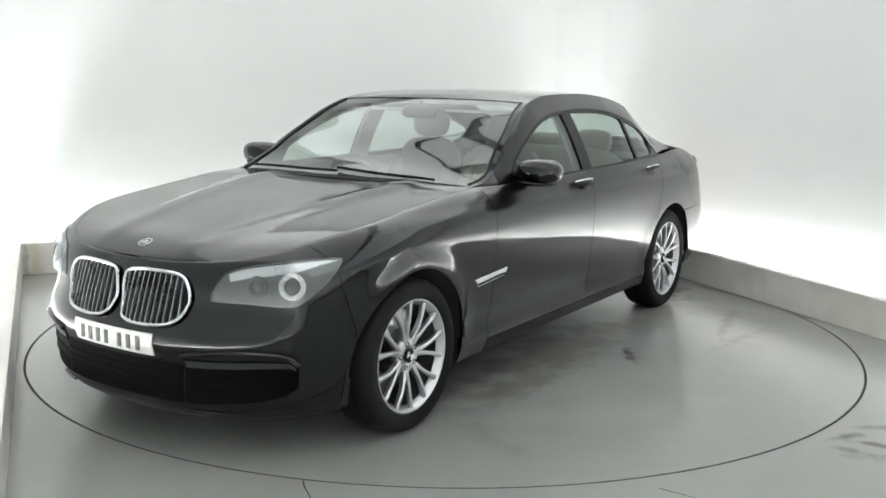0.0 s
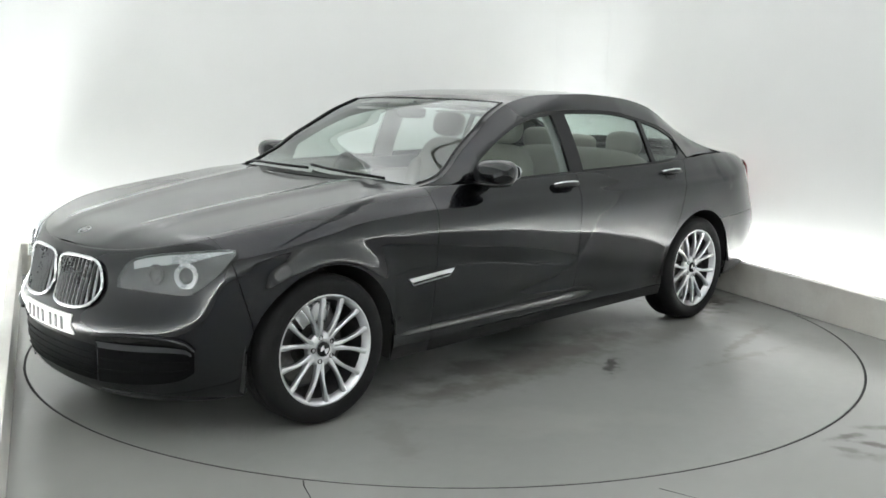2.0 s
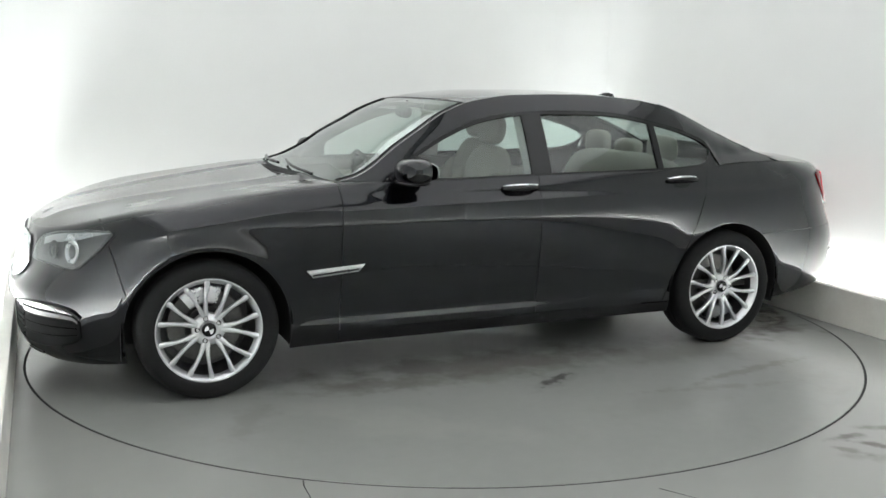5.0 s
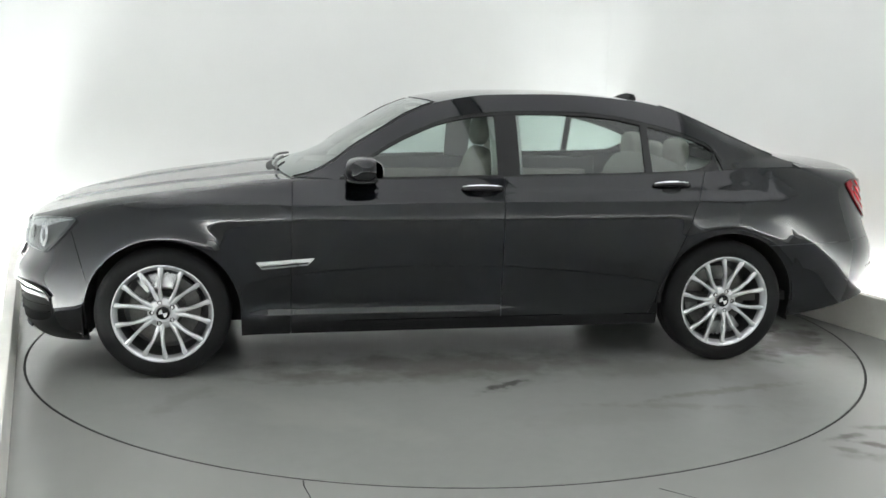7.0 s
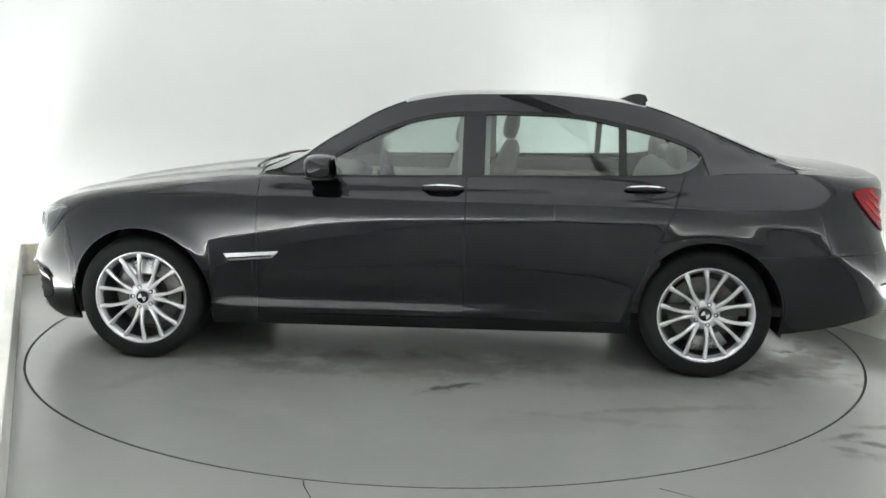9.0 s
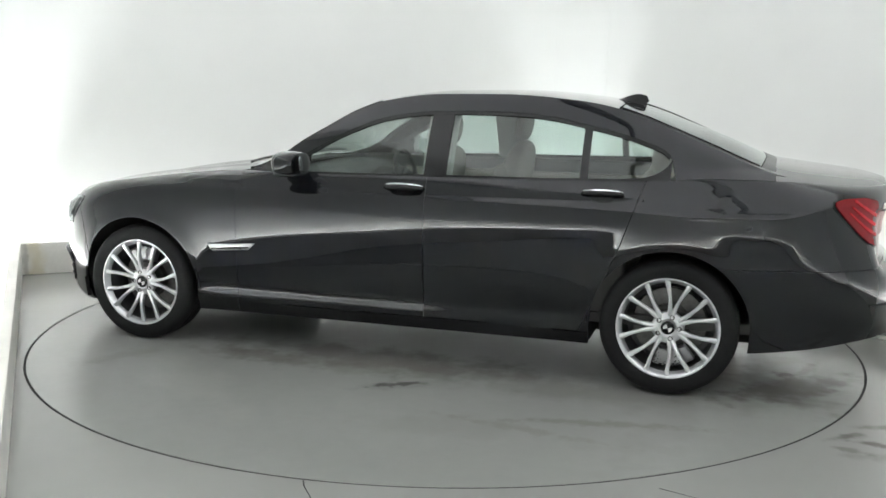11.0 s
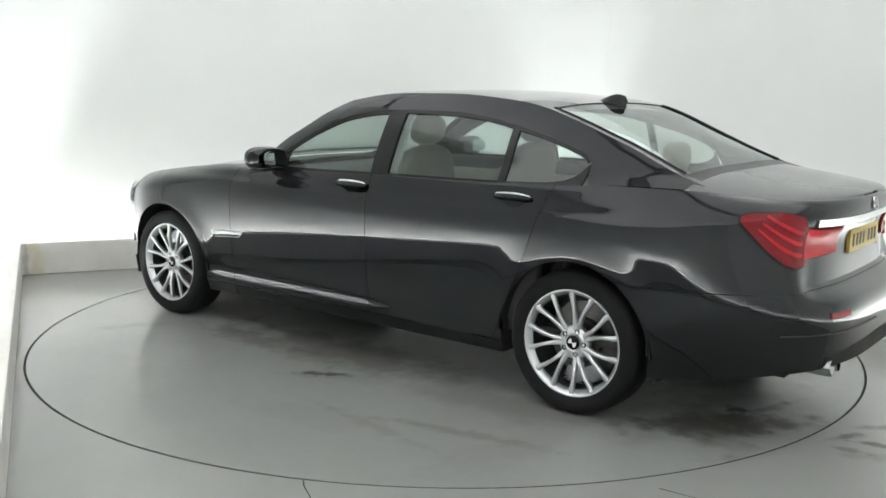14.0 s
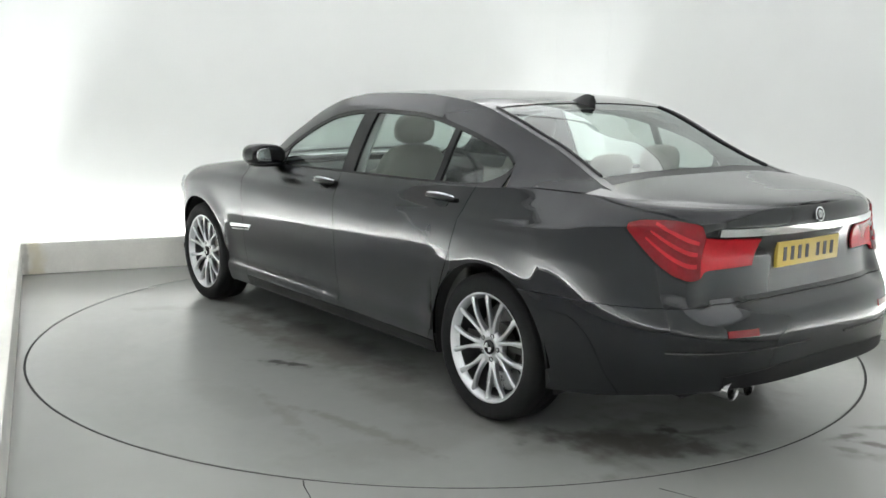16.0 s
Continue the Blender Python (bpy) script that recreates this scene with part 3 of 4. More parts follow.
def glass_y(x, z):
    """Half width of the cabin at x and z: it leans in towards the roof."""
    d = max(z - 1.04, 0)
    t = max(x - 0.1, 0) * 0.10 + max(-x - 0.9, 0) * 0.115
    rear = min(max((-1.30 - x) / 0.35, 0), 1)
    hollow = 0.055 * rear * (1 - math.exp(-d / 0.13))  # the rear pillar runs out softly into the wing
    roll = min(0.075, 0.8 * max(rail_z(x) - edge_z(x), 0))
    hollow += 4.5 * (0.3 + 0.7 * rear) * max(z - rail_z(x) + roll, 0) ** 2 * min(max((0.75 - x) / 0.3, 0), 1)  # and rolls over towards the roof
    return edge_y(x) * 0.992 - 0.36 * d - 0.40 * d * d - t * min(d / 0.1, 1) * 0.6 - hollow


def rail_y(x):
    return glass_y(x, rail_z(x)) - 0.004


def top_z(x, y):
    r = min(abs(y) / max(rail_y(x), 0.01), 1)
    return rail_z(x) + crown(x) * (1 - r ** 2.4)


def cabin_sheet(x0, x1, nx, lo, hi, nz, out=0.0):
    rows = []
    for i in range(nx + 1):
        x = lerp(x0, x1, i / nx)
        a, b = lo(x), hi(x)
        rows.append([(x, glass_y(x, z) + out, z) for z in [lerp(a, b, j / nz) for j in range(nz + 1)]])
    return grid(rows)


def top_sheet(x0, x1, nx, span, out=0.0, zf=None, ny=24):
    """A sheet over the cabin or deck; x0 and x1 may bow with y, span is the half width at x."""
    rows = []
    for i in range(nx + 1):
        row = []
        for j in range(-ny // 2, ny // 2 + 1):
            k = j / (ny / 2)
            a = x0(k) if callable(x0) else x0
            b = x1(k) if callable(x1) else x1
            x = lerp(a, b, i / nx)
            y = span(x) * k
            row.append((x, y, (zf or top_z)(x, y) + out))
        rows.append(row)
    bm = grid(rows, flip=True)
    bm.normal_update()
    if sum(f.normal.z for f in bm.faces) < 0:
        bmesh.ops.reverse_faces(bm, faces=bm.faces[:])
    return bm


def bonnet_z(x, y):
    ye = 1e-3 + bonnet_span(x)
    r = min(abs(y) / ye, 1)
    ze = edge_z(x)
    crease = 0.012 * math.exp(-((abs(y) - 0.26 - 0.16 * (2.3 - x)) / 0.06) ** 2) * min(max((2.3 - x) / 0.3, 0), 1)
    return ze + (bonnet_c(x) - ze) * (1 - r ** 2.6) + crease * (1 - r ** 6)


def bonnet_span(x):
    if x <= FX:
        return edge_y(x) - 0.003
    r = min((x - FX) / (2.30 - FX), 1)
    return max(edge_y(x) * (1 - r ** NOSE_N) ** (1 / NOSE_N) - 0.003, 0.0)


def boot_span(x):
    if x >= RX:
        return edge_y(x) - 0.003
    r = min((x - RX) / (EDGE_R - RX), 1)
    return max(edge_y(x) * (1 - r ** TAIL_N) ** (1 / TAIL_N) - 0.003, 0.0)


boot_c = curve((-1.7, 1.14), (-1.95, 1.150), (-2.1, 1.132), (-2.3, 1.110), (-2.46, 1.094), (-2.57, 1.072))


def boot_z(x, y):
    r = min(abs(y) / (1e-3 + boot_span(x)), 1)
    ze = edge_z(x)
    return ze + (boot_c(x) - ze) * (1 - r ** 3.0)


def sheet_part(name, bm, mat, car, label="", depth=0.012):
    thick(bm, depth)
    return part(name, bm, mat, car, label)


def upper_parts(car):
    # bonnet: columns gather towards the nose
    rows = []
    for i in range(61):
        x = FX + (2.298 - FX) * math.cos(radians(90 * i / 40)) ** (2 / NOSE_N) if i < 40 else lerp(FX, 0.875, (i - 40) / 20)
        rows.append([(lerp(x, x + 0.11 * (1 - (j / 16) ** 2), 1 if x < 0.9 else max(0, (1.3 - x) / 0.4) if x < 1.3 else 0), bonnet_span(x) * j / 16, 0) for j in range(-16, 17)])
    rows = [[(x, y, bonnet_z(x, y)) for x, y, _ in r] for r in rows]
    bm = grid(rows)
    bmesh.ops.remove_doubles(bm, verts=bm.verts[:], dist=1e-5)
    bmesh.ops.recalc_face_normals(bm, faces=bm.faces[:])
    if sum(f.normal.z for f in bm.faces) < 0:
        bmesh.ops.reverse_faces(bm, faces=bm.faces[:])
    sheet_part("bonnet", bm, PAINT, car)
    # cowl under the windscreen
    bm = top_sheet(lambda k: 1.02 - 0.13 * k * k, lambda k: 0.84 - 0.05 * k * k, 6, lambda x: 0.80, zf=lambda x, y: 1.018 + 0.025 * (1 - (y / 0.8) ** 2))
    sheet_part("cowl", bm, PLASTIC, car)
    # windscreen, roof, rear window
    sheet_part("windscreen", top_sheet(lambda k: 0.985 - 0.115 * k * k, lambda k: 0.135 - 0.05 * k * k, 24, lambda x: rail_y(x) - 0.035, -0.004), SCREEN, car, depth=0.004)
    sheet_part("roof", top_sheet(lambda k: 0.130 - 0.05 * k * k, lambda k: -1.195 - 0.02 * k * k, 36, rail_y), PAINT, car)
    sheet_part("headliner", top_sheet(lambda k: 0.120 - 0.05 * k * k, lambda k: -1.185 - 0.02 * k * k, 12, lambda x: rail_y(x) - 0.02, -0.035), HEADLINER, car, depth=0.002)
    sheet_part("rear_window", top_sheet(lambda k: -1.20 - 0.02 * k * k, lambda k: -1.955 + 0.03 * k * k, 24, lambda x: rail_y(x) - 0.045, -0.004), SCREEN, car, depth=0.004)
    bm = top_sheet(lambda k: -1.960 + 0.03 * k * k, lambda k: -2.02 + 0.02 * k * k, 4, lambda x: rail_y(x) - 0.04, -0.002)
    sheet_part("rear_window_seal", bm, BLACK, car)
    for s in (1, -1):  # black seals beside the screens
        for name, xa, xb, w in (("windscreen_seal", 0.86, 0.10, 0.036), ("rear_window_side_seal", -1.21, -1.92, 0.046)):
            pts = [(x, s * (rail_y(x) - w), top_z(x, rail_y(x) - w) + 0.001) for x in [lerp(xa, xb, k / 20) for k in range(21)]]
            part(name, tube(pts, 0.007, 6), BLACK, car)
    # pillars beside windscreen and rear window
    for s in (1, -1):
        for name, xa, xb, w in (("windscreen_pillar", 0.90, 0.075, 0.036), ("rear_pillar", -1.20, -2.07, 0.046)):
            rows = []
            for i in range(25):
                x = lerp(xa, xb, i / 24)
                ro = rail_y(x)
                rows.append([(x, s * y, top_z(x, y)) for y in [lerp(ro - w, ro, j / 4) for j in range(5)]])
            bm = grid(rows, flip=s < 0)
            bm.normal_update()
            if sum(f.normal.z for f in bm.faces) < 0:
                bmesh.ops.reverse_faces(bm, faces=bm.faces[:])
            sheet_part(name, bm, PAINT, car)
    # boot lid
    rows = []
    for i in range(41):
        x = RX + (EDGE_R + 0.002 - RX) * math.cos(radians(90 * i / 40)) ** (2 / TAIL_N)
        if x > -2.0:
            rows.append(-2.0)
            break
        rows.append(x)
    rows = [[(x, boot_span(x) * j / 14, boot_z(x, boot_span(x) * j / 14)) for j in range(-14, 15)] for x in rows]
    bm = grid(rows)
    bmesh.ops.remove_doubles(bm, verts=bm.verts[:], dist=1e-5)
    bmesh.ops.recalc_face_normals(bm, faces=bm.faces[:])
    if sum(f.normal.z for f in bm.faces) < 0:
        bmesh.ops.reverse_faces(bm, faces=bm.faces[:])
    sheet_part("boot_lid", bm, PAINT, car)
    # side frames: band above the windows, band below, then the panes
    def two(name, bm, mat, depth=0.01, label=""):
        ob = sheet_part(name, bm, mat, car, label, depth)
        mirror_y(ob)
    two("side_frame", cabin_sheet(0.90, -2.07, 110, lambda x: dlo_top(x) if -1.503 < x < 0.62 else max(edge_z(x) - 0.004, 0) if x > 0 else min(edge_z(x) - 0.004, rail_z(x)), rail_z, 8), PAINT)
    two("window_sill_trim", cabin_sheet(0.62, -1.503, 80, lambda x: edge_z(x) - 0.006, dlo_low, 3, 0.001), BLACK)
    two("front_door_glass", cabin_sheet(0.615, -0.225, 40, dlo_low, dlo_top, 8, -0.012), GLASS, 0.004)
    two("rear_door_glass", cabin_sheet(-0.345, -1.055, 40, dlo_low, dlo_top, 8, -0.012), GLASS, 0.004)
    two("quarter_glass", cabin_sheet(-1.095, -1.501, 30, dlo_low, dlo_top, 8, -0.012), GLASS, 0.004)
    two("window_surround", cabin_sheet(0.56, -1.49, 90, lambda x: max(dlo_top(x) - 0.020, dlo_low(x)), dlo_top, 2, -0.003), BLACK, 0.01)
    two("centre_pillar", cabin_sheet(-0.225, -0.345, 6, dlo_low, dlo_top, 8, -0.004), BLACK, 0.02)
    two("window_divider", cabin_sheet(-1.055, -1.095, 3, dlo_low, dlo_top, 8, -0.003), BLACK, 0.02)


car = thing("car", "dark grey metallic saloon car standing on the turntable", "car")
flank_parts(car)
upper_parts(car)


# ---------------- the car: its fittings ----------------
def surf(kind, where, z, out=0.0):
    """Point on the body shell, pushed out along its normal."""
    def at(w, h):
        e, zm, _ = column_frame(kind, w)
        return Vector(shell_point(kind, w, min(h, e[2]), zm, e))
    p = at(where, z)
    if not out:
        return p
    d = 0.5 if kind != "flank" else 0.004
    hi = 89.9 if kind != "flank" else 9
    a, b = at(min(where + d, hi), z) - at(where - d if kind == "flank" else max(where - d, 0.02), z), at(where, z + 0.004) - at(where, z - 0.004)
    n = a.cross(b).normalized()
    ref = Vector((0, 1, 0)) if kind == "flank" else Vector((math.copysign(max(math.cos(radians(where)), 0.02), p.x), math.sin(radians(where)), 0))
    if n.dot(ref) < 0:
        n = -n
    return p + n * out


def phi_at(kind, y, z):
    """The column of nose or tail whose point at height z lies y from the centre line."""
    lo, hi = 0.0, 90.0
    for _ in range(30):
        m = (lo + hi) / 2
        if surf(kind, m, z).y < y:
            lo = m
        else:
            hi = m
    return (lo + hi) / 2


def patch(kind, w0, w1, lo, hi, nu=24, nv=6, out=0.004, depth=0.02):
    """A raised piece that follows the shell between two curves lo(u), hi(u) of height."""
    rows = []
    for i in range(nu + 1):
        u = i / nu
        w = lerp(w0, w1, u)
        a, b = lo(u), hi(u)
        rows.append([surf(kind, w, lerp(a, b, j / nv), out) for j in range(nv + 1)])
    bm = grid(rows)
    bm.normal_update()
    f = bm.faces[:][len(bm.faces) // 2]
    c = f.calc_center_median()
    if f.normal.dot(Vector((c.x if kind != "flank" else 0, c.y, 0))) < 0:
        bmesh.ops.reverse_faces(bm, faces=bm.faces[:])
    return thick(bm, depth)


def both(ob):
    mirror_y(ob)
    return ob


def smooth_loop(pts, n=6):
    """A closed smooth loop through 2D points."""
    out = []
    k = len(pts)
    for i in range(k):
        p0, p1, p2, p3 = [Vector(pts[(i + d) % k]) for d in (-1, 0, 1, 2)]
        for j in range(n):
            t = j / n
            out.append(0.5 * (2 * p1 + (p2 - p0) * t + (2 * p0 - 5 * p1 + 4 * p2 - p3) * t * t + (3 * p1 - p0 - 3 * p2 + p3) * t ** 3))
    return out


def blob(cx, cy, cz, sx, sy, sz, power=3.0, nu=28, nv=16, m=None, bm=None):
    """A rounded block: a superellipsoid."""
    def sg(v, p):
        return math.copysign(abs(v) ** p, v)
    e = 2 / power
    rows = []
    for i in range(nu):
        a = 2 * math.pi * i / nu
        rows.append([(cx + sx * sg(math.cos(b), e) * sg(math.cos(a), e), cy + sy * sg(math.cos(b), e) * sg(math.sin(a), e), cz + sz * sg(math.sin(b), e))
                     for b in [math.pi * (j / nv - 0.5) for j in range(nv + 1)]])
    b = grid(rows, close_u=True)
    bmesh.ops.remove_doubles(b, verts=b.verts[:], dist=1e-5)
    bmesh.ops.recalc_face_normals(b, faces=b.faces[:])
    return join(bm or bmesh.new(), b, m)


def wheel(car):
    """One wheel: the axle along y, its outer face towards +y."""
    bm = bmesh.new()
    lathe([(0.0, -0.06), (0.185, -0.06), (0.187, -0.056), (0.187, -0.034), (0.183, -0.03), (0.105, -0.03), (0.10, 0.0), (0.0, 0.0)], 48, bm)
    w = part("wheel", bm, BRAKE, car, "fourteen-spoke silver alloy wheel with a black tyre")
    bm = lathe([(0.250, 0.092), (0.256, 0.104), (0.270, 0.111), (0.292, 0.1145), (0.312, 0.114), (0.326, 0.107), (0.337, 0.095), (0.3425, 0.080), (0.345, 0.058), (0.3455, 0.030),
                (0.3455, 0.026), (0.340, 0.025), (0.340, 0.019), (0.3455, 0.018), (0.3455, -0.018), (0.340, -0.019), (0.340, -0.025), (0.3455, -0.026),
                (0.345, -0.058), (0.3425, -0.080), (0.337, -0.095), (0.312, -0.114), (0.280, -0.111), (0.250, -0.092)], 72)
    part("tyre", bm, RUBBER, w)
    bm = lathe([(0.228, 0.070), (0.236, 0.088), (0.244, 0.098), (0.251, 0.1045), (0.2575, 0.1045), (0.2585, 0.100), (0.256, 0.094), (0.250, 0.090)], 72)
    part("rim", bm, ALLOY, w)
    bm = lathe([(0.235, 0.085), (0.228, 0.05), (0.222, -0.02), (0.226, -0.105), (0.15, -0.11), (0.0, -0.11)], 48)
    part("barrel", bm, ALLOY_DARK, w)
    # spokes in seven pairs
    rows = []
    for k in range(15):
        s = k / 14
        r = lerp(0.050, 0.245, s)
        half = lerp(0.0140, 0.0082, min(s / 0.45, 1)) if s < 0.45 else lerp(0.0082, 0.0145, ((s - 0.45) / 0.55) ** 2.2)
        y = 0.078 + 0.018 * math.sin(math.pi * s * 0.62) + 0.004 * s
        d = lerp(0.030, 0.020, s)
        a = 0.10 + (0.2244 - 0.10) * min(s * 1.15, 1) ** 1.35
        rows.append((r, a, half, y, d))
    for sgn in (1, -1):
        b = bmesh.new()
        pts = []
        for r, a, h, y, d in rows:
            c = Vector((r * math.sin(sgn * a), 0, r * math.cos(a)))
            t = Vector((math.cos(a), 0, -math.sin(sgn * a)))
            pts.append([c + t * q + Vector((0, yy, 0)) for q, yy in ((-h, y - d), (-h, y - 0.005), (-h * 0.45, y), (h * 0.45, y), (h, y - 0.005), (h, y - d))])
        grid(pts, b, close_v=True)
        bmesh.ops.recalc_face_normals(b, faces=b.faces[:])
        first = part("spoke", b, ALLOY, w)
        for k in range(1, 7):
            o = new("spoke", first.data)
            o.parent = w
            o.matrix_basis = pose(0, 0, 0, 0, 360 * k / 7, 0)
    bm = lathe([(0.082, 0.045), (0.082, 0.066), (0.078, 0.074), (0.068, 0.079), (0.045, 0.081), (0.041, 0.078), (0.0, 0.078)], 40)
    part("hub", bm, ALLOY, w)
    bm = lathe([(0.034, 0.076), (0.034, 0.084), (0.031, 0.086), (0.0, 0.087)], 32)
    part("centre_cap", bm, BLACK, w, "round black centre cap with a pale ring")
    for k in range(2):
        bm = bmesh.new()
        arc = [(0.0225 * math.cos(math.pi * (k + j / 16)), 0.0885, 0.0225 * math.sin(math.pi * (k + j / 16))) for j in range(9)]
        vs = [bm.verts.new(q) for q in [(0, 0.0885, 0)] + arc]
        bm.faces.new(vs[::-1])
        part("cap_mark", thick(bm, -0.002), BADGE_WHITE, w)
    for k in range(5):
        a = 2 * math.pi * k / 5 + 0.3
        bm = lathe([(0.0125, 0.075), (0.0125, 0.0815), (0.010, 0.083), (0.009, 0.080), (0.0, 0.079)], 12, None, pose(0.057 * math.cos(a), 0, 0.057 * math.sin(a)))
        part("wheel_bolt", bm, DARK, w)
    # brake caliper
    bm = bmesh.new()
    rows = []
    for k in range(9):
        a = radians(lerp(65, 125, k / 8))
        rows.append([(r * math.cos(a), y, r * math.sin(a)) for r, y in ((0.12, -0.02), (0.205, -0.02), (0.215, -0.01), (0.21, 0.03), (0.19, 0.040), (0.13, 0.040), (0.12, 0.03))])
    grid(rows, bm, close_v=True)
    bmesh.ops.recalc_face_normals(bm, faces=bm.faces[:])
    part("brake_caliper", bm, SATIN, w)
    w.matrix_basis = pose(AXLE, 0.818, HUB, 0, 14, 0)
    copy_thing(w, pose(-AXLE, 0.818, HUB, 0, 195, 0))
    copy_thing(w, pose(AXLE, -0.818, HUB, 0, 30, 180))
    copy_thing(w, pose(-AXLE, -0.818, HUB, 0, 75, 180))


def underside(car):
    for ax in (AXLE, -AXLE):
        rows = []
        for k in range(25):
            a = math.pi * k / 24
            r = ARCH + 0.012
            rows.append([(ax + r * math.cos(a), y, max(HUB + r * math.sin(a), 0)) for y in (0.935 - 0.05 * (ax > 0) * max(0, math.cos(a)), 0.80, 0.60, 0.50)])
        bm = grid(rows)
        for s in (0.50,):
            fan = [bm.verts.new((ax + (ARCH + 0.012) * math.cos(math.pi * k / 24), s - 0.001, HUB + (ARCH + 0.012) * math.sin(math.pi * k / 24))) for k in range(25)]
            bm.faces.new(fan)
        for sx in (1, -1):
            x = ax + sx * (ARCH + 0.012)
            bm.faces.new([bm.verts.new(p) for p in ((x, 0.90, HUB), (x, 0.5, HUB), (x, 0.5, 0.22), (x, 0.88, 0.22))])
        both(part("arch_liner", bm, DARK, car))
    bm = bmesh.new()
    box(bm, -1.11, 1.11, -0.86, 0.86, 0.215, 0.33, 0.01)
    box(bm, -1.96, 1.96, -0.50, 0.50, 0.20, 0.40, 0.01)
    box(bm, 1.94, 2.15, -0.66, 0.66, 0.19, 0.40, 0.01)
    box(bm, -2.45, -1.94, -0.66, 0.66, 0.30, 0.50, 0.01)
    part("underbody", bm, DARK, car, "black underbody with axle and silencer covers")
    bm = bmesh.new()
    box(bm, -2.20, -1.97, 0.28, 0.62, 0.235, 0.33, 0.03)
    part("silencer", bm, DARK, car)
    for y in (0.455, 0.560):
        bm = lathe([(0.040, 0.0), (0.040, 0.135), (0.038, 0.14), (0.034, 0.135), (0.033, 0.04), (0.0, 0.04)], 28, None, pose(-2.475, y, 0.358, 0, 0, 90))
        part("exhaust_tip", bm, TIP, car, "round steel exhaust tip")


def headlamp(car):
    top = curve((0, 0.700), (0.05, 0.738), (0.14, 0.776), (0.32, 0.800), (0.60, 0.818), (0.88, 0.830), (1.0, 0.832))
    low = curve((0, 0.668), (0.25, 0.665), (0.45, 0.657), (0.62, 0.655), (0.75, 0.695), (0.87, 0.752), (1.0, 0.822))
    w0, w1 = phi_at("nose", 0.475, 0.68), phi_at("nose", 0.872, 0.80)
    bm = patch("nose", w0 - 0.6, w1 + 0.5, lambda u: low(u) - 0.008, lambda u: top(u) + 0.005, 30, 6, 0.0012)
    body = part("headlamp", bm, BLACK, car, "clear headlamp with grey housing and round lens")
    out = []
    bm = patch("nose", w0, w1, low, top, 30, 6, 0.003)
    out.append(part("housing", bm, LAMP_GREY, body))
    # pale brow along the top
    bm = patch("nose", lerp(w0, w1, 0.14), lerp(w0, w1, 0.985), lambda u: lerp(top(0.14 + 0.845 * u), low(0.14 + 0.845 * u), 0.10 + 0.17 * (1 - u) ** 0.5), lambda u: top(0.14 + 0.845 * u) - 0.002, 24, 2, 0.0065, 0.003)
    out.append(part("brow", bm, SATIN, body))
    for y, z, r in ((0.752, 0.735, 0.054), (0.638, 0.732, 0.044)):
        p = surf("nose", phi_at("nose", y, z), z, 0.002)
        n = (surf("nose", phi_at("nose", y, z), z, 0.02) - surf("nose", phi_at("nose", y, z), z)).normalized()
        n = (n + Vector((0.35, 0, 0))).normalized()
        m = Matrix.Translation(p + n * 0.010) @ n.to_track_quat("Y", "Z").to_matrix().to_4x4()
        bm = lathe([(r * 0.62, 0.0), (r * 0.66, 0.006), (r * 0.88, 0.009), (r, 0.007), (r * 1.02, 0.0)], 32, None, m)
        out.append(part("light_ring", bm, SATIN if y > 0.7 else LAMP_GREY, body))
        bm = lathe([(r * 0.64, -0.004), (r * 0.58, 0.002), (r * 0.5, 0.005), (r * 0.3, 0.009), (0.0, 0.011)], 32, None, m)
        out.append(part("projector_lens", bm, LAMP_GREY, body))
    bm = patch("nose", w0, w1, low, top, 30, 6, 0.024, 0.022)
    out.append(part("cover", bm, LENS, body))
    other_side(body, out)


def other_side(body, parts_):
    """Mirror a fitting with its pieces."""
    c = mirror_y(body)
    for o in parts_:
        k = mirror_y(o)
        k.parent = c


def taillamp(car):
    w1, w0 = phi_at("tail", 0.365, 0.88), phi_at("tail", 0.845, 0.94)
    top = curve((0, 1.004), (0.10, 1.016), (0.30, 1.018), (0.44, 1.010), (0.54, 0.998), (0.575, 0.955), (1.0, 0.944))
    low = curve((0, 0.985), (0.12, 0.915), (0.24, 0.850), (0.36, 0.806), (0.48, 0.788), (0.58, 0.796), (0.62, 0.820), (0.80, 0.826), (1.0, 0.832))
    bm = patch("tail", w0 + 0.8, w1 - 0.6, lambda u: low(u) - 0.006, lambda u: top(u) + 0.006, 40, 8, 0.003)
    body = part("tail_lamp", bm, BLACK, car, "red wrap-round tail lamp with light bars")
    out = []
    bm = patch("tail", w0, lerp(w0, w1, 0.575), lambda u: low(u * 0.575), lambda u: top(u * 0.575), 30, 8, 0.011, 0.02)
    out.append(part("outer_lens", bm, RED_DEEP, body))
    bm = patch("tail", lerp(w0, w1, 0.58), w1, lambda u: low(0.58 + 0.42 * u), lambda u: top(max(0.58 + 0.42 * u, 0.58)), 18, 6, 0.011, 0.02)
    out.append(part("inner_lens", bm, RED, body))
    for k in range(3):
        s = 0.25 + 0.22 * k
        bm = patch("tail", lerp(w0, w1, 0.14 + 0.03 * k), lerp(w0, w1, 0.53), lambda u: lerp(low(0.15 + 0.38 * u), top(0.15 + 0.38 * u), s + 0.22 * (1 - u) ** 2 - 0.04), lambda u: lerp(low(0.15 + 0.38 * u), top(0.15 + 0.38 * u), s + 0.22 * (1 - u) ** 2 + 0.04), 20, 2, 0.015, 0.01)
        out.append(part("light_bar", bm, RED, body))
    other_side(body, out)


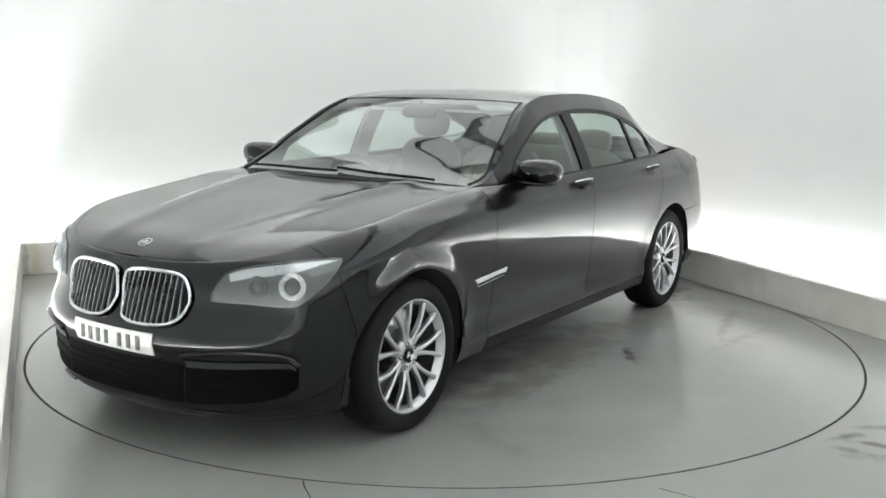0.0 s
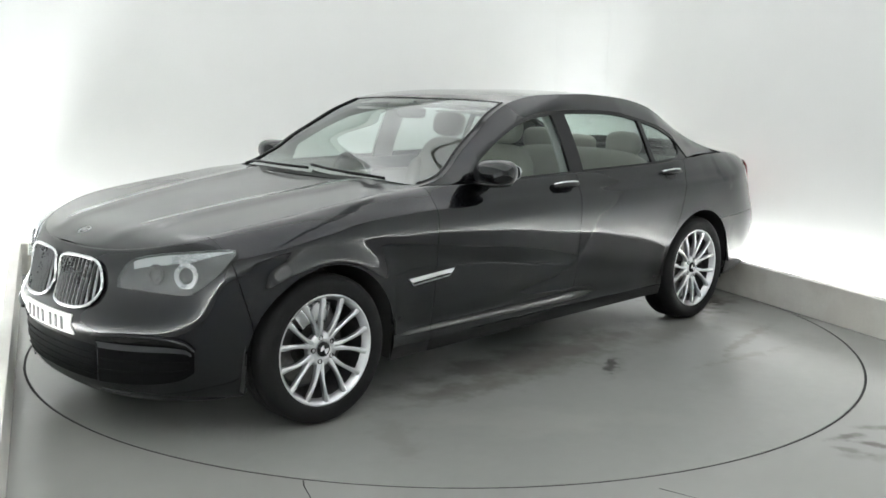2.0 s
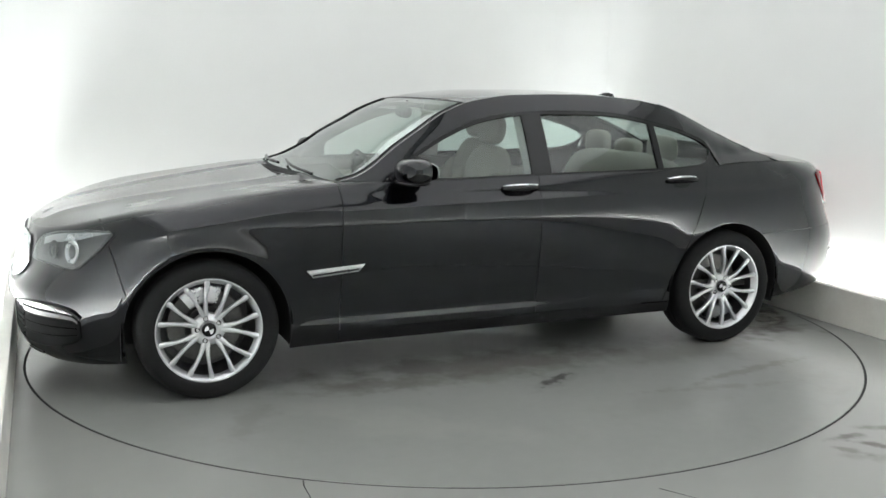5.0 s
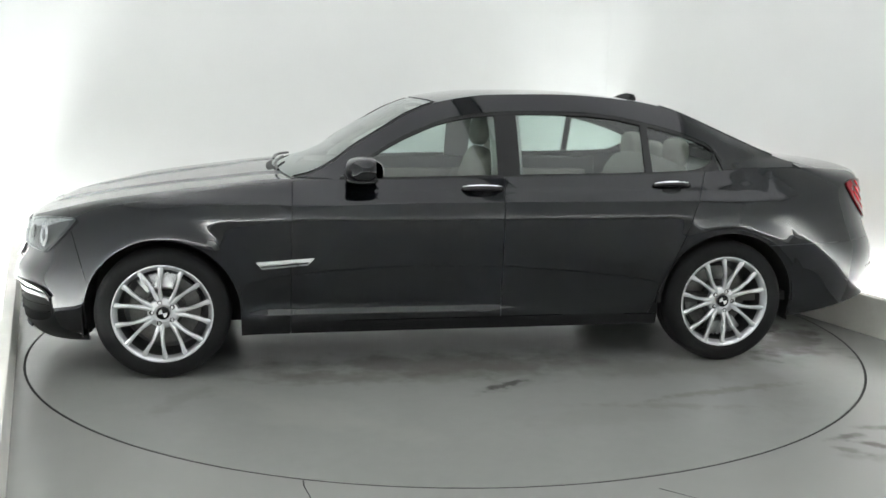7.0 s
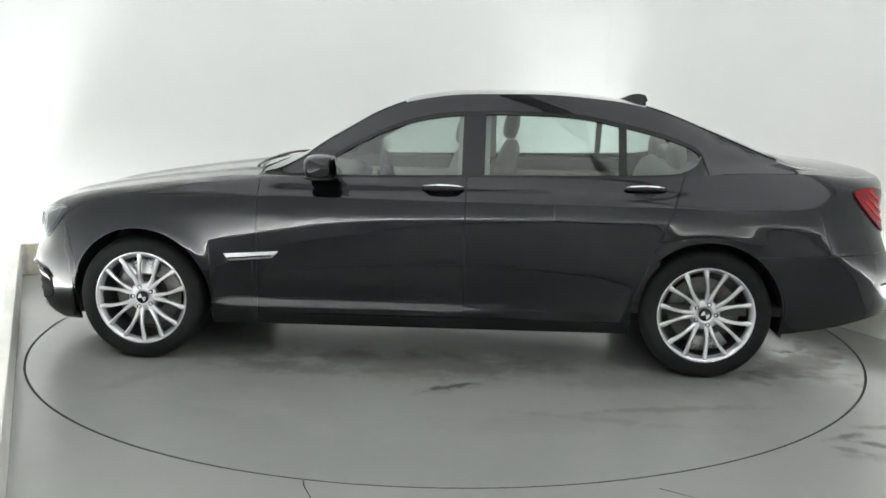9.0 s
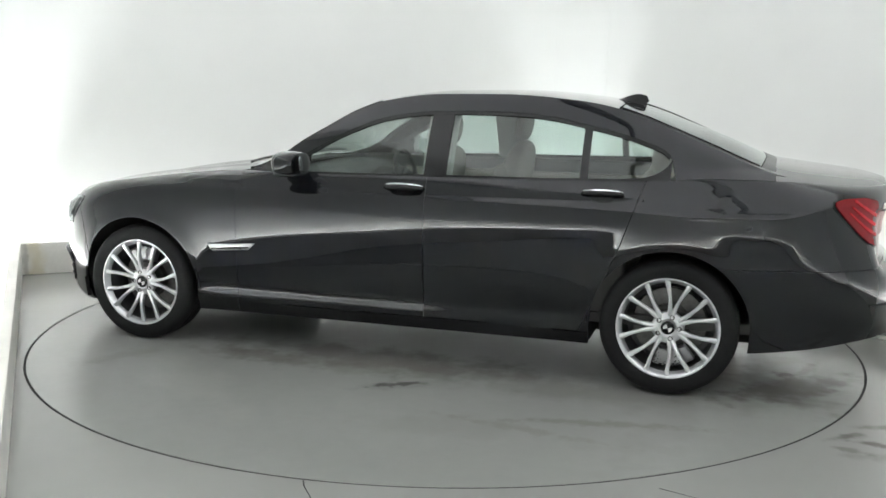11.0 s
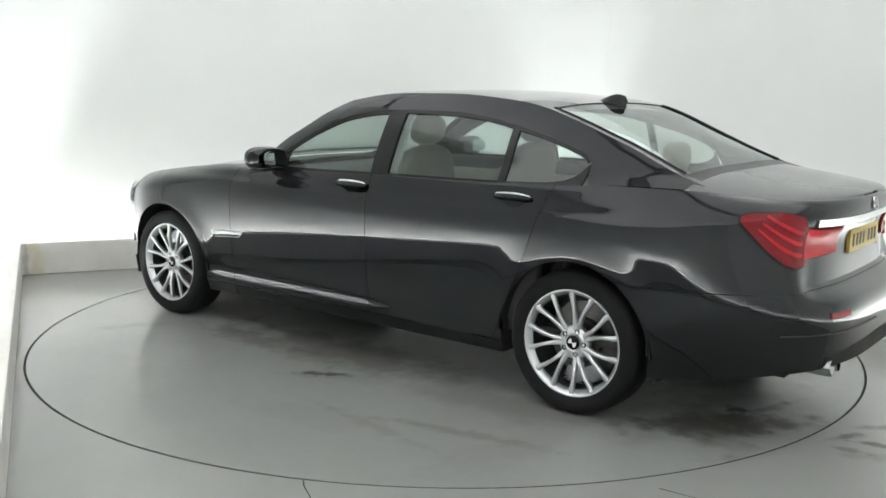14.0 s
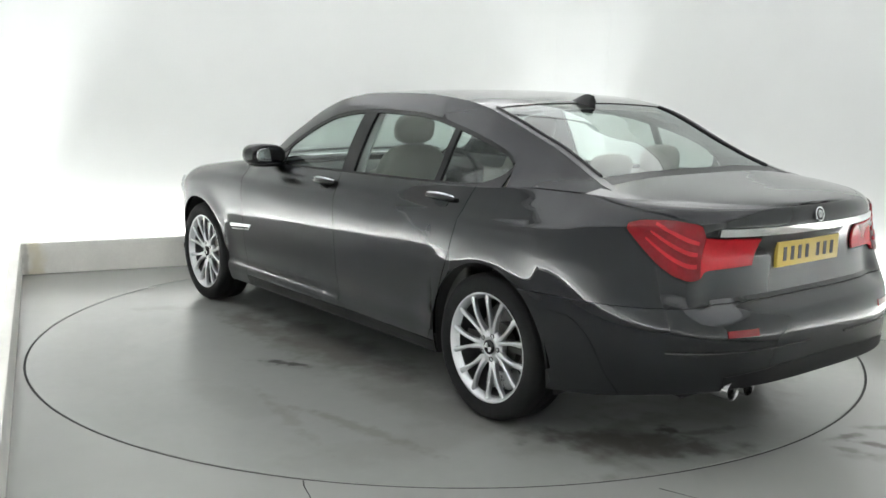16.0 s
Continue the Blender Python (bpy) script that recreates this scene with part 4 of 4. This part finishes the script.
def grille(car):
    loop = smooth_loop([(0.022, 0.70), (0.045, 0.752), (0.19, 0.764), (0.325, 0.754), (0.372, 0.705), (0.370, 0.635), (0.320, 0.566), (0.18, 0.548), (0.060, 0.562), (0.024, 0.625)])
    def on(y, z, out):
        return surf("nose", phi_at("nose", max(y, 0.001), z), z, out)
    ring = tube([on(y, z, 0.012) for y, z in loop], 0.0075, 8, closed=True)
    body = part("grille", ring, CHROME, car, "kidney-shaped grille with chrome surround and upright slats")
    out = []
    c = (0.197, 0.655)
    rows = [[on(lerp(c[0], p[0], k / 5), lerp(c[1], p[1], k / 5), 0.003) for k in range(6)] for p in loop]
    bm = grid(rows, close_u=True)
    bmesh.ops.remove_doubles(bm, verts=bm.verts[:], dist=1e-5)
    bmesh.ops.recalc_face_normals(bm, faces=bm.faces[:])
    if sum(q.normal.x for q in bm.faces) < 0:
        bmesh.ops.reverse_faces(bm, faces=bm.faces[:])
    out.append(part("backing", bm, GAP, body))
    for k in range(11):
        y = 0.050 + 0.0292 * k
        zs = []
        for i in range(len(loop)):
            a, b = loop[i], loop[(i + 1) % len(loop)]
            if (a[0] - y) * (b[0] - y) < 0:
                zs.append(lerp(a[1], b[1], (y - a[0]) / (b[0] - a[0])))
        if len(zs) < 2:
            continue
        z0, z1 = min(zs), max(zs)
        ends = [on(y, z, 0.004) for z in (z0, z1)]
        rows = []
        for j in range(9):
            z = lerp(z0, z1, j / 8)
            p = ends[0].lerp(ends[1], j / 8)
            q = p + Vector((0.010, 0, 0))
            rows.append([p + Vector((0, -0.0028, 0)), q + Vector((0, -0.0022, 0)), q + Vector((0, 0.0022, 0)), p + Vector((0, 0.0028, 0))])
        bm = grid(rows)
        bmesh.ops.recalc_face_normals(bm, faces=bm.faces[:])
        out.append(part("slat", bm, SATIN, body))
    other_side(body, out)


def front_details(car):
    # lower intakes with bars
    def flat(a):
        return lambda u: a
    bm = patch("nose", 0.0, phi_at("nose", 0.365, 0.33), flat(0.245), flat(0.405), 16, 4, 0.003)
    two = bm.copy()
    for v in two.verts:
        v.co.y = -v.co.y
    bmesh.ops.reverse_faces(two, faces=two.faces[:])
    join(bm, two)
    mid = part("lower_intake", bm, INTAKE, car, "wide black lower air intake")
    for z in (0.275, 0.305, 0.335, 0.365):
        pts = [surf("nose", phi_at("nose", abs(y) + 1e-4, z), z, 0.005) for y in [lerp(-0.36, 0.36, k / 16) for k in range(17)]]
        pts = [Vector((p.x, math.copysign(p.y, lerp(-1, 1, k / 16)), p.z)) for k, p in enumerate(pts)]
        part("intake_bar", tube(pts, 0.005, 6), INTAKE, mid)
    w0, w1 = phi_at("nose", 0.378, 0.34), phi_at("nose", 0.765, 0.34)
    lo, hi = curve((0, 0.243), (0.6, 0.262), (0.9, 0.290), (1, 0.32)), curve((0, 0.432), (0.6, 0.438), (0.9, 0.428), (1, 0.40))
    body = part("side_intake", patch("nose", w0, w1, lo, hi, 20, 4, 0.003), INTAKE, car, "black side air intake")
    out = []
    for s in (0.3, 0.55, 0.8):
        pts = [surf("nose", lerp(w0, w1, 0.02 + 0.93 * k / 10), lerp(lo(0.93 * k / 10), hi(0.93 * k / 10), s), 0.004) for k in range(11)]
        out.append(part("intake_bar", tube(pts, 0.0045, 6), INTAKE, body))
    # added strip; its grey stands for light reflected by the painted ledge
    out.append(part("intake_lip", patch("nose", lerp(w0, w1, 0.01), lerp(w0, w1, 0.97), lambda u: hi(0.97 * u) - 0.034 + 0.016 * u ** 3, lambda u: hi(0.97 * u) - 0.004, 18, 2, 0.007, 0.004), LEDGE_SHEEN, body, "dark grey lip with the ledge's sheen put into its colour"))
    other_side(body, out)
    pts = [surf("nose", lerp(w0 - 0.5, w1, k / 14), hi(k / 14) + 0.016 + 0.022 * math.sin(math.pi * k / 14) ** 0.7, 0.003) for k in range(15)]
    both(part("bumper_ledge", tube(pts, 0.015, 10, flat=0.6), PAINT, car))
    pts = [surf("nose", lerp(w0, phi_at("nose", 0.52, 0.205), k / 8), 0.207, 0.004) for k in range(9)]
    both(part("splitter_trim", tube(pts, 0.006, 6), PAINT, car))
    # number plate, bent to the bumper, with bars for its characters
    bm = patch("nose", 0.0, phi_at("nose", 0.245, 0.477), flat(0.434), flat(0.520), 14, 2, 0.008, 0.010)
    two = bm.copy()
    for v in two.verts:
        v.co.y = -v.co.y
    bmesh.ops.reverse_faces(two, faces=two.faces[:])
    join(bm, two)
    plate = part("number_plate", bm, WHITE_PLATE, car, "white number plate with black characters")
    plate_bars(plate, None, 1, 0.477)
    # round badge on the bonnet
    badge(car, (2.218, 0, bonnet_z(2.218, 0) + 0.002), (0, 22, 0))


def plate_bars(plate, x, s, z):
    y = -0.178
    for k in range(7):
        bm = bmesh.new()
        xx = x
        if x is None:
            xx = surf("nose", phi_at("nose", abs(y) + 1e-4, z), z, 0.0085).x
        box(bm, xx - 0.0012, xx + 0.0008, s * y - 0.012, s * y + 0.012, z - 0.029, z + 0.029)
        part("character_bar", bm, INK, plate, "", False)
        y += 0.054 if k != 3 else 0.082


def badge(car, at, turn):
    m = Matrix.Translation(at) @ pose(0, 0, 0, *turn) @ pose(0, 0, 0, 90) @ Matrix.Scale(0.75, 4)
    bm = lathe([(0.041, -0.004), (0.041, 0.004), (0.038, 0.006), (0.034, 0.004)], 32, None, m)
    b = part("badge", bm, CHROME, car, "small round badge with a silver rim")
    bm = lathe([(0.0345, 0.0), (0.0345, 0.0035), (0.0, 0.0045)], 32, None, m)
    part("badge_face", bm, BLACK, b)
    bm = lathe([(0.022, 0.004), (0.022, 0.0055), (0.0, 0.006)], 24, None, m)
    part("badge_centre", bm, SATIN, b)


def rear_details(car):
    w = phi_at("tail", 0.56, 0.97)
    bm = patch("tail", 0.0, w, lambda u: 0.955 + 0.004 * u, lambda u: 0.986 + 0.002 * u, 24, 2, 0.010)
    two = bm.copy()
    for v in two.verts:
        v.co.y = -v.co.y
    bmesh.ops.reverse_faces(two, faces=two.faces[:])
    join(bm, two)
    bmesh.ops.remove_doubles(bm, verts=bm.verts[:], dist=0.001)
    part("boot_trim", bm, CHROME, car, "bright chrome strip across the boot")
    bm = bmesh.new()
    box(bm, -2.556, -2.535, -0.230, 0.230, 0.808, 0.914, 0.003)
    plate = part("number_plate", bm, YELLOW_PLATE, car, "yellow number plate with black characters")
    plate_bars(plate, -2.5565, -1, 0.861)
    badge(car, (-2.592, 0, 1.020), (0, -78, 0))
    w0, w1 = phi_at("tail", 0.455, 0.59), phi_at("tail", 0.60, 0.59)
    both(part("reflector", patch("tail", w0, w1, lambda u: 0.575, lambda u: 0.603, 10, 2, 0.004), RED_DEEP, car, "small red reflector in the bumper"))
    bm = patch("tail", 0.0, phi_at("tail", 0.60, 0.40), lambda u: 0.366, lambda u: 0.445 - 0.03 * u, 20, 3, 0.003)
    two = bm.copy()
    for v in two.verts:
        v.co.y = -v.co.y
    bmesh.ops.reverse_faces(two, faces=two.faces[:])
    join(bm, two)
    part("rear_valance", bm, PLASTIC, car, "black plastic lower bumper insert")
    pts = [surf("tail", lerp(2, phi_at("tail", 0.80, 0.52), k / 20), 0.515, 0.001) for k in range(21)]
    both(part("bumper_crease", tube(pts, 0.005, 6), BLACK, car))
    # fin aerial
    rows = []
    for k in range(13):
        s = k / 12
        x = -1.115 - 0.17 * s
        h = 0.058 * math.sin(min(s * 1.25, 1) * math.pi / 2) ** 1.3 * (1 if s < 0.93 else 0.55)
        wd = 0.030 * math.sin(math.pi * (0.12 + 0.8 * s)) + 0.004
        z = top_z(x, 0) - 0.003
        rows.append([(x - 0.02 * (s > 0.9) * 0, -wd, z), (x, -wd * 0.45, z + h * 0.6), (x - 0.012 * s, 0, z + h), (x, wd * 0.45, z + h * 0.6), (x, wd, z)])
    bm = grid(rows)
    bm.faces.new(bm.verts[-5:])
    bmesh.ops.recalc_face_normals(bm, faces=bm.faces[:])
    part("fin_aerial", bm, BLACK, car, "black shark-fin roof aerial")


def side_details(car):
    for name, x0, x1, z in (("front", -0.025, -0.235, 0.990), ("rear", -1.085, -1.285, 1.004)):
        xm = (x0 + x1) / 2
        # recess behind the grip
        rows = [[surf("flank", xm + 0.055 * k * math.cos(a), z - 0.022 + 0.022 * k * math.sin(a), 0.0025) for k in (0.0, 0.5, 0.85, 1.0)] for a in [2 * math.pi * i / 24 for i in range(24)]]
        bm = grid(rows, close_u=True)
        bmesh.ops.remove_doubles(bm, verts=bm.verts[:], dist=1e-6)
        bmesh.ops.recalc_face_normals(bm, faces=bm.faces[:])
        cup = part("door_handle", thick(bm, 0.004), BLACK, car, "body-coloured pull handle with a chrome strip")
        out = []
        n = 18
        grip, strip = [], []
        for k in range(n + 1):
            s = k / n
            x = lerp(x0, x1, s)
            bow = 0.010 + 0.030 * math.sin(math.pi * s) ** 0.5
            p = surf("flank", x, z - 0.006, bow)
            grip.append(p)
            strip.append(surf("flank", x, z + 0.005, bow + 0.004))
        out.append(part("grip", tube(grip, lambda t: 0.006 + 0.009 * math.sin(math.pi * min(max(t, 0.02), 0.98)) ** 0.4, 10), BLACK, cup))
        out.append(part("chrome_strip", tube(strip, lambda t: 0.0025 + 0.0048 * math.sin(math.pi * min(max(t, 0.02), 0.98)) ** 0.5, 8), CHROME, cup))
        other_side(cup, out)
    # vent behind the front wheel
    rows = []
    for k in range(15):
        s = k / 14
        a = lerp(1.058, 0.755, s)
        b = lerp(1.026, 0.792, s)
        rows.append([surf("flank", lerp(b, a, j / 3), lerp(lerp(0.574, 0.594, s), lerp(0.613, 0.633, s), j / 3), 0.006 + 0.004 * math.sin(math.pi * j / 3)) for j in range(4)])
    bm = grid(rows)
    bm.normal_update()
    if sum(q.normal.y for q in bm.faces) < 0:
        bmesh.ops.reverse_faces(bm, faces=bm.faces[:])
    vent = part("side_vent", thick(bm, 0.02), SATIN, car, "bright metal vent blade in the front wing")
    pts = [surf("flank", lerp(1.03, 0.79, k / 8), lerp(0.588, 0.608, k / 8), 0.010) for k in range(9)]
    slot = part("slot", tube(pts, 0.0045, 6), BLACK, vent)
    other_side(vent, [slot])
    # door mirror
    bm = bmesh.new()
    blob(0.452, 1.012, 1.112, 0.098, 0.125, 0.068, 2.7, bm=bm)
    for v in bm.verts:
        t = (v.co.x - 0.452) / 0.098
        v.co.y += 0.012 * t - (0.025 * t * t if v.co.y > 1.0 else 0)
        v.co.z += 0.10 * (v.co.y - 1.0) * 0.3
        if t < -0.55:
            v.co.x = 0.452 - 0.054 - (v.co.x - 0.398) * -0.12
    mir = part("door_mirror", bm, PAINT, car, "body-coloured door mirror on a black foot")
    bm = bmesh.new()
    blob(0, 0, 0, 0.005, 0.096, 0.044, 3.0, m=pose(0.392, 1.012, 1.113, 0, 4, 20), bm=bm)
    g = part("mirror_glass", bm, MIRROR, mir)
    bm = bmesh.new()
    blob(0.462, 1.0, 1.058, 0.085, 0.105, 0.018, 2.5, bm=bm)
    base = part("lower_cover", bm, BLACK, mir)
    foot = part("foot", tube([(0.50, 0.860, 1.035), (0.49, 0.90, 1.038), (0.475, 0.95, 1.05), (0.47, 0.98, 1.06)], 0.026, 10, flat=0.7), BLACK, mir)
    for o in (mir, g, base):
        o.data.transform(Matrix.Translation((0.05, -0.035, -0.018)))
    other_side(mir, [g, base, foot])
    # black corner piece at the foot of the windscreen pillar
    both(part("window_corner", thick(cabin_sheet(0.60, 0.46, 8, dlo_low, dlo_top, 3, -0.008), 0.01), BLACK, car))
    # wipers
    for y0, y1, x0, x1 in ((0.62, -0.02, 0.95, 0.93), (0.02, -0.66, 0.985, 0.90)):
        pts = []
        for k in range(15):
            s = k / 14
            y = lerp(y0, y1, s)
            x = lerp(x0, x1, s) - 0.01 + 0.03 * math.sin(math.pi * s)
            pts.append((x, y, max(top_z(min(x, 0.98), y), 1.0) + 0.016))
        part("wiper", tube(pts, 0.008, 6), BLACK, car)


def cabin(car):
    bm = bmesh.new()
    box(bm, -1.95, 0.85, -0.84, 0.84, 0.33, 0.38)
    part("cabin_floor", bm, CABIN, car)
    # dashboard
    rows = []
    for k in range(21):
        y = lerp(-0.78, 0.78, k / 20)
        hood = 0.045 * math.exp(-((y + 0.38) / 0.18) ** 2)
        rows.append([(0.92, y, 1.00), (0.72, y, 1.005 + hood * 0.3), (0.56, y, 0.985 + hood), (0.50, y, 0.94 + hood), (0.50, y, 0.85), (0.55, y, 0.72), (0.60, y, 0.50)])
    bm = grid(rows)
    bmesh.ops.recalc_face_normals(bm, faces=bm.faces[:])
    part("dashboard", thick(bm, 0.02), CABIN, car)
    ring = tube([(0.33 + 0.095 * math.cos(a) * 0.4, -0.38 + 0.185 * math.sin(a), 0.93 + 0.17 * math.cos(a)) for a in [2 * math.pi * k / 28 for k in range(28)]], 0.015, 8, closed=True)
    st = part("steering_wheel", ring, BLACK, car, "black three-spoke steering wheel")
    bm = bmesh.new()
    blob(0.36, -0.38, 0.925, 0.05, 0.075, 0.06, 2.5, bm=bm)
    box(bm, 0.335, 0.355, -0.56, -0.20, 0.915, 0.94, 0.006)
    part("steering_hub", bm, BLACK, st)

    def seat(y, x):
        m = pose(x, y, 0.0)
        bm = bmesh.new()
        blob(0.27, 0, 0.56, 0.28, 0.26, 0.10, 3.4, m=m, bm=bm)
        s = part("front_seat", bm, LEATHER, car, "beige leather front seat with headrest")
        bm = bmesh.new()
        blob(0, 0, 0.29, 0.075, 0.25, 0.33, 3.2, m=m @ pose(0.02, 0, 0.58, 0, -14), bm=bm)
        for sy in (1, -1):
            blob(0.05, sy * 0.21, 0.22, 0.07, 0.06, 0.24, 2.8, m=m @ pose(0.02, 0, 0.58, 0, -14), bm=bm)
        part("backrest", bm, LEATHER, s)
        bm = bmesh.new()
        blob(0.01, 0, 0.705, 0.05, 0.135, 0.085, 2.8, m=m @ pose(0.02, 0, 0.58, 0, -12), bm=bm)
        part("headrest", bm, LEATHER, s)
        bm = bmesh.new()
        for sy in (0.05, -0.05):
            join(bm, tube([(0.0, sy, 0.56), (0.0, sy, 0.70)], 0.007, 8), m @ pose(0.02, 0, 0.58, 0, -12))
        part("headrest_posts", bm, CHROME, s)
    seat(0.37, -0.10)
    seat(-0.37, -0.36)
    bm = bmesh.new()
    blob(-1.0, 0, 0.55, 0.30, 0.68, 0.11, 4, bm=bm)
    r = part("rear_seat", bm, LEATHER, car, "beige leather rear bench with three headrests")
    bm = bmesh.new()
    blob(0, 0, 0.27, 0.09, 0.67, 0.31, 4, m=pose(-1.24, 0, 0.55, 0, -18), bm=bm)
    part("backrest", bm, LEATHER, r)
    for y, h in ((0.38, 0.085), (0.0, 0.06), (-0.38, 0.085)):
        bm = bmesh.new()
        blob(-1.42, y, 1.10 + h * 0.55, 0.05, 0.14, h, 2.8, bm=bm)
        part("headrest", bm, LEATHER, r)
    bm = bmesh.new()
    box(bm, -1.98, -1.40, -0.72, 0.72, 1.02, 1.045, 0.01)
    part("parcel_shelf", bm, CABIN, car)
    for s in (1, -1):
        bm = bmesh.new()
        box(bm, -1.30, 0.78, min(s * 0.80, s * 0.855), max(s * 0.80, s * 0.855), 0.38, 1.035, 0.02)
        part("door_card", bm, CABIN, car, "dark door lining with beige insert")
        bm = bmesh.new()
        box(bm, -1.22, 0.60, min(s * 0.775, s * 0.80), max(s * 0.775, s * 0.80), 0.62, 0.95, 0.02)
        part("door_insert", bm, LEATHER, car)
        # inner face of the centre pillar
        bm = bmesh.new()
        rows = [[(x, s * (glass_y(x, z) - 0.05), z) for z in [lerp(1.02, 1.40, j / 6) for j in range(7)]] for x in (-0.20, -0.26, -0.37)]
        grid(rows, bm)
        part("pillar_lining", thick(bm, 0.01), HEADLINER, car)
    bm = bmesh.new()
    blob(0.20, 0.0, 1.365, 0.02, 0.12, 0.035, 3, bm=bm)
    join(bm, tube([(0.20, 0, 1.37), (0.17, 0, 1.43)], 0.01, 8))
    part("inside_mirror", bm, BLACK, car)
    for y in (0.36, -0.36):
        bm = bmesh.new()
        box(bm, 0.02, 0.16, y - 0.2, y + 0.2, 1.372, 1.384, 0.005)
        part("sun_visor", bm, HEADLINER, car)


wheel(car)
underside(car)
headlamp(car)
taillamp(car)
grille(car)
front_details(car)
rear_details(car)
side_details(car)
cabin(car)


# ---------------- what moves ----------------
SWING = ((0, 236.6), (0.5, 234.4), (1, 231.3), (1.5, 227.9), (2, 224.3), (2.5, 220.8), (3, 217.3), (3.5, 213.75), (4, 210.2), (5.25, 201.5),
         (6.5, 192.8), (7, 189.35), (7.5, 185.9), (8, 182.45), (8.5, 179.15), (9, 175.95), (10.25, 167.55), (11.5, 159.1), (12, 155.75), (12.5, 152.35),
         (13, 148.95), (13.5, 145.55), (14, 142.1), (14.5, 138.7), (15, 135.25), (15.5, 131.75), (16, 128.2))


def motions():
    walk(table, [(t, pose(0, 0, 0, 0, 0, a)) for t, a in SWING])
    walk(car, [(t, pose(0, 0, 0, 0, 0, a) @ pose(0.0887, -0.0195, 0)) for t, a in SWING])


motions()
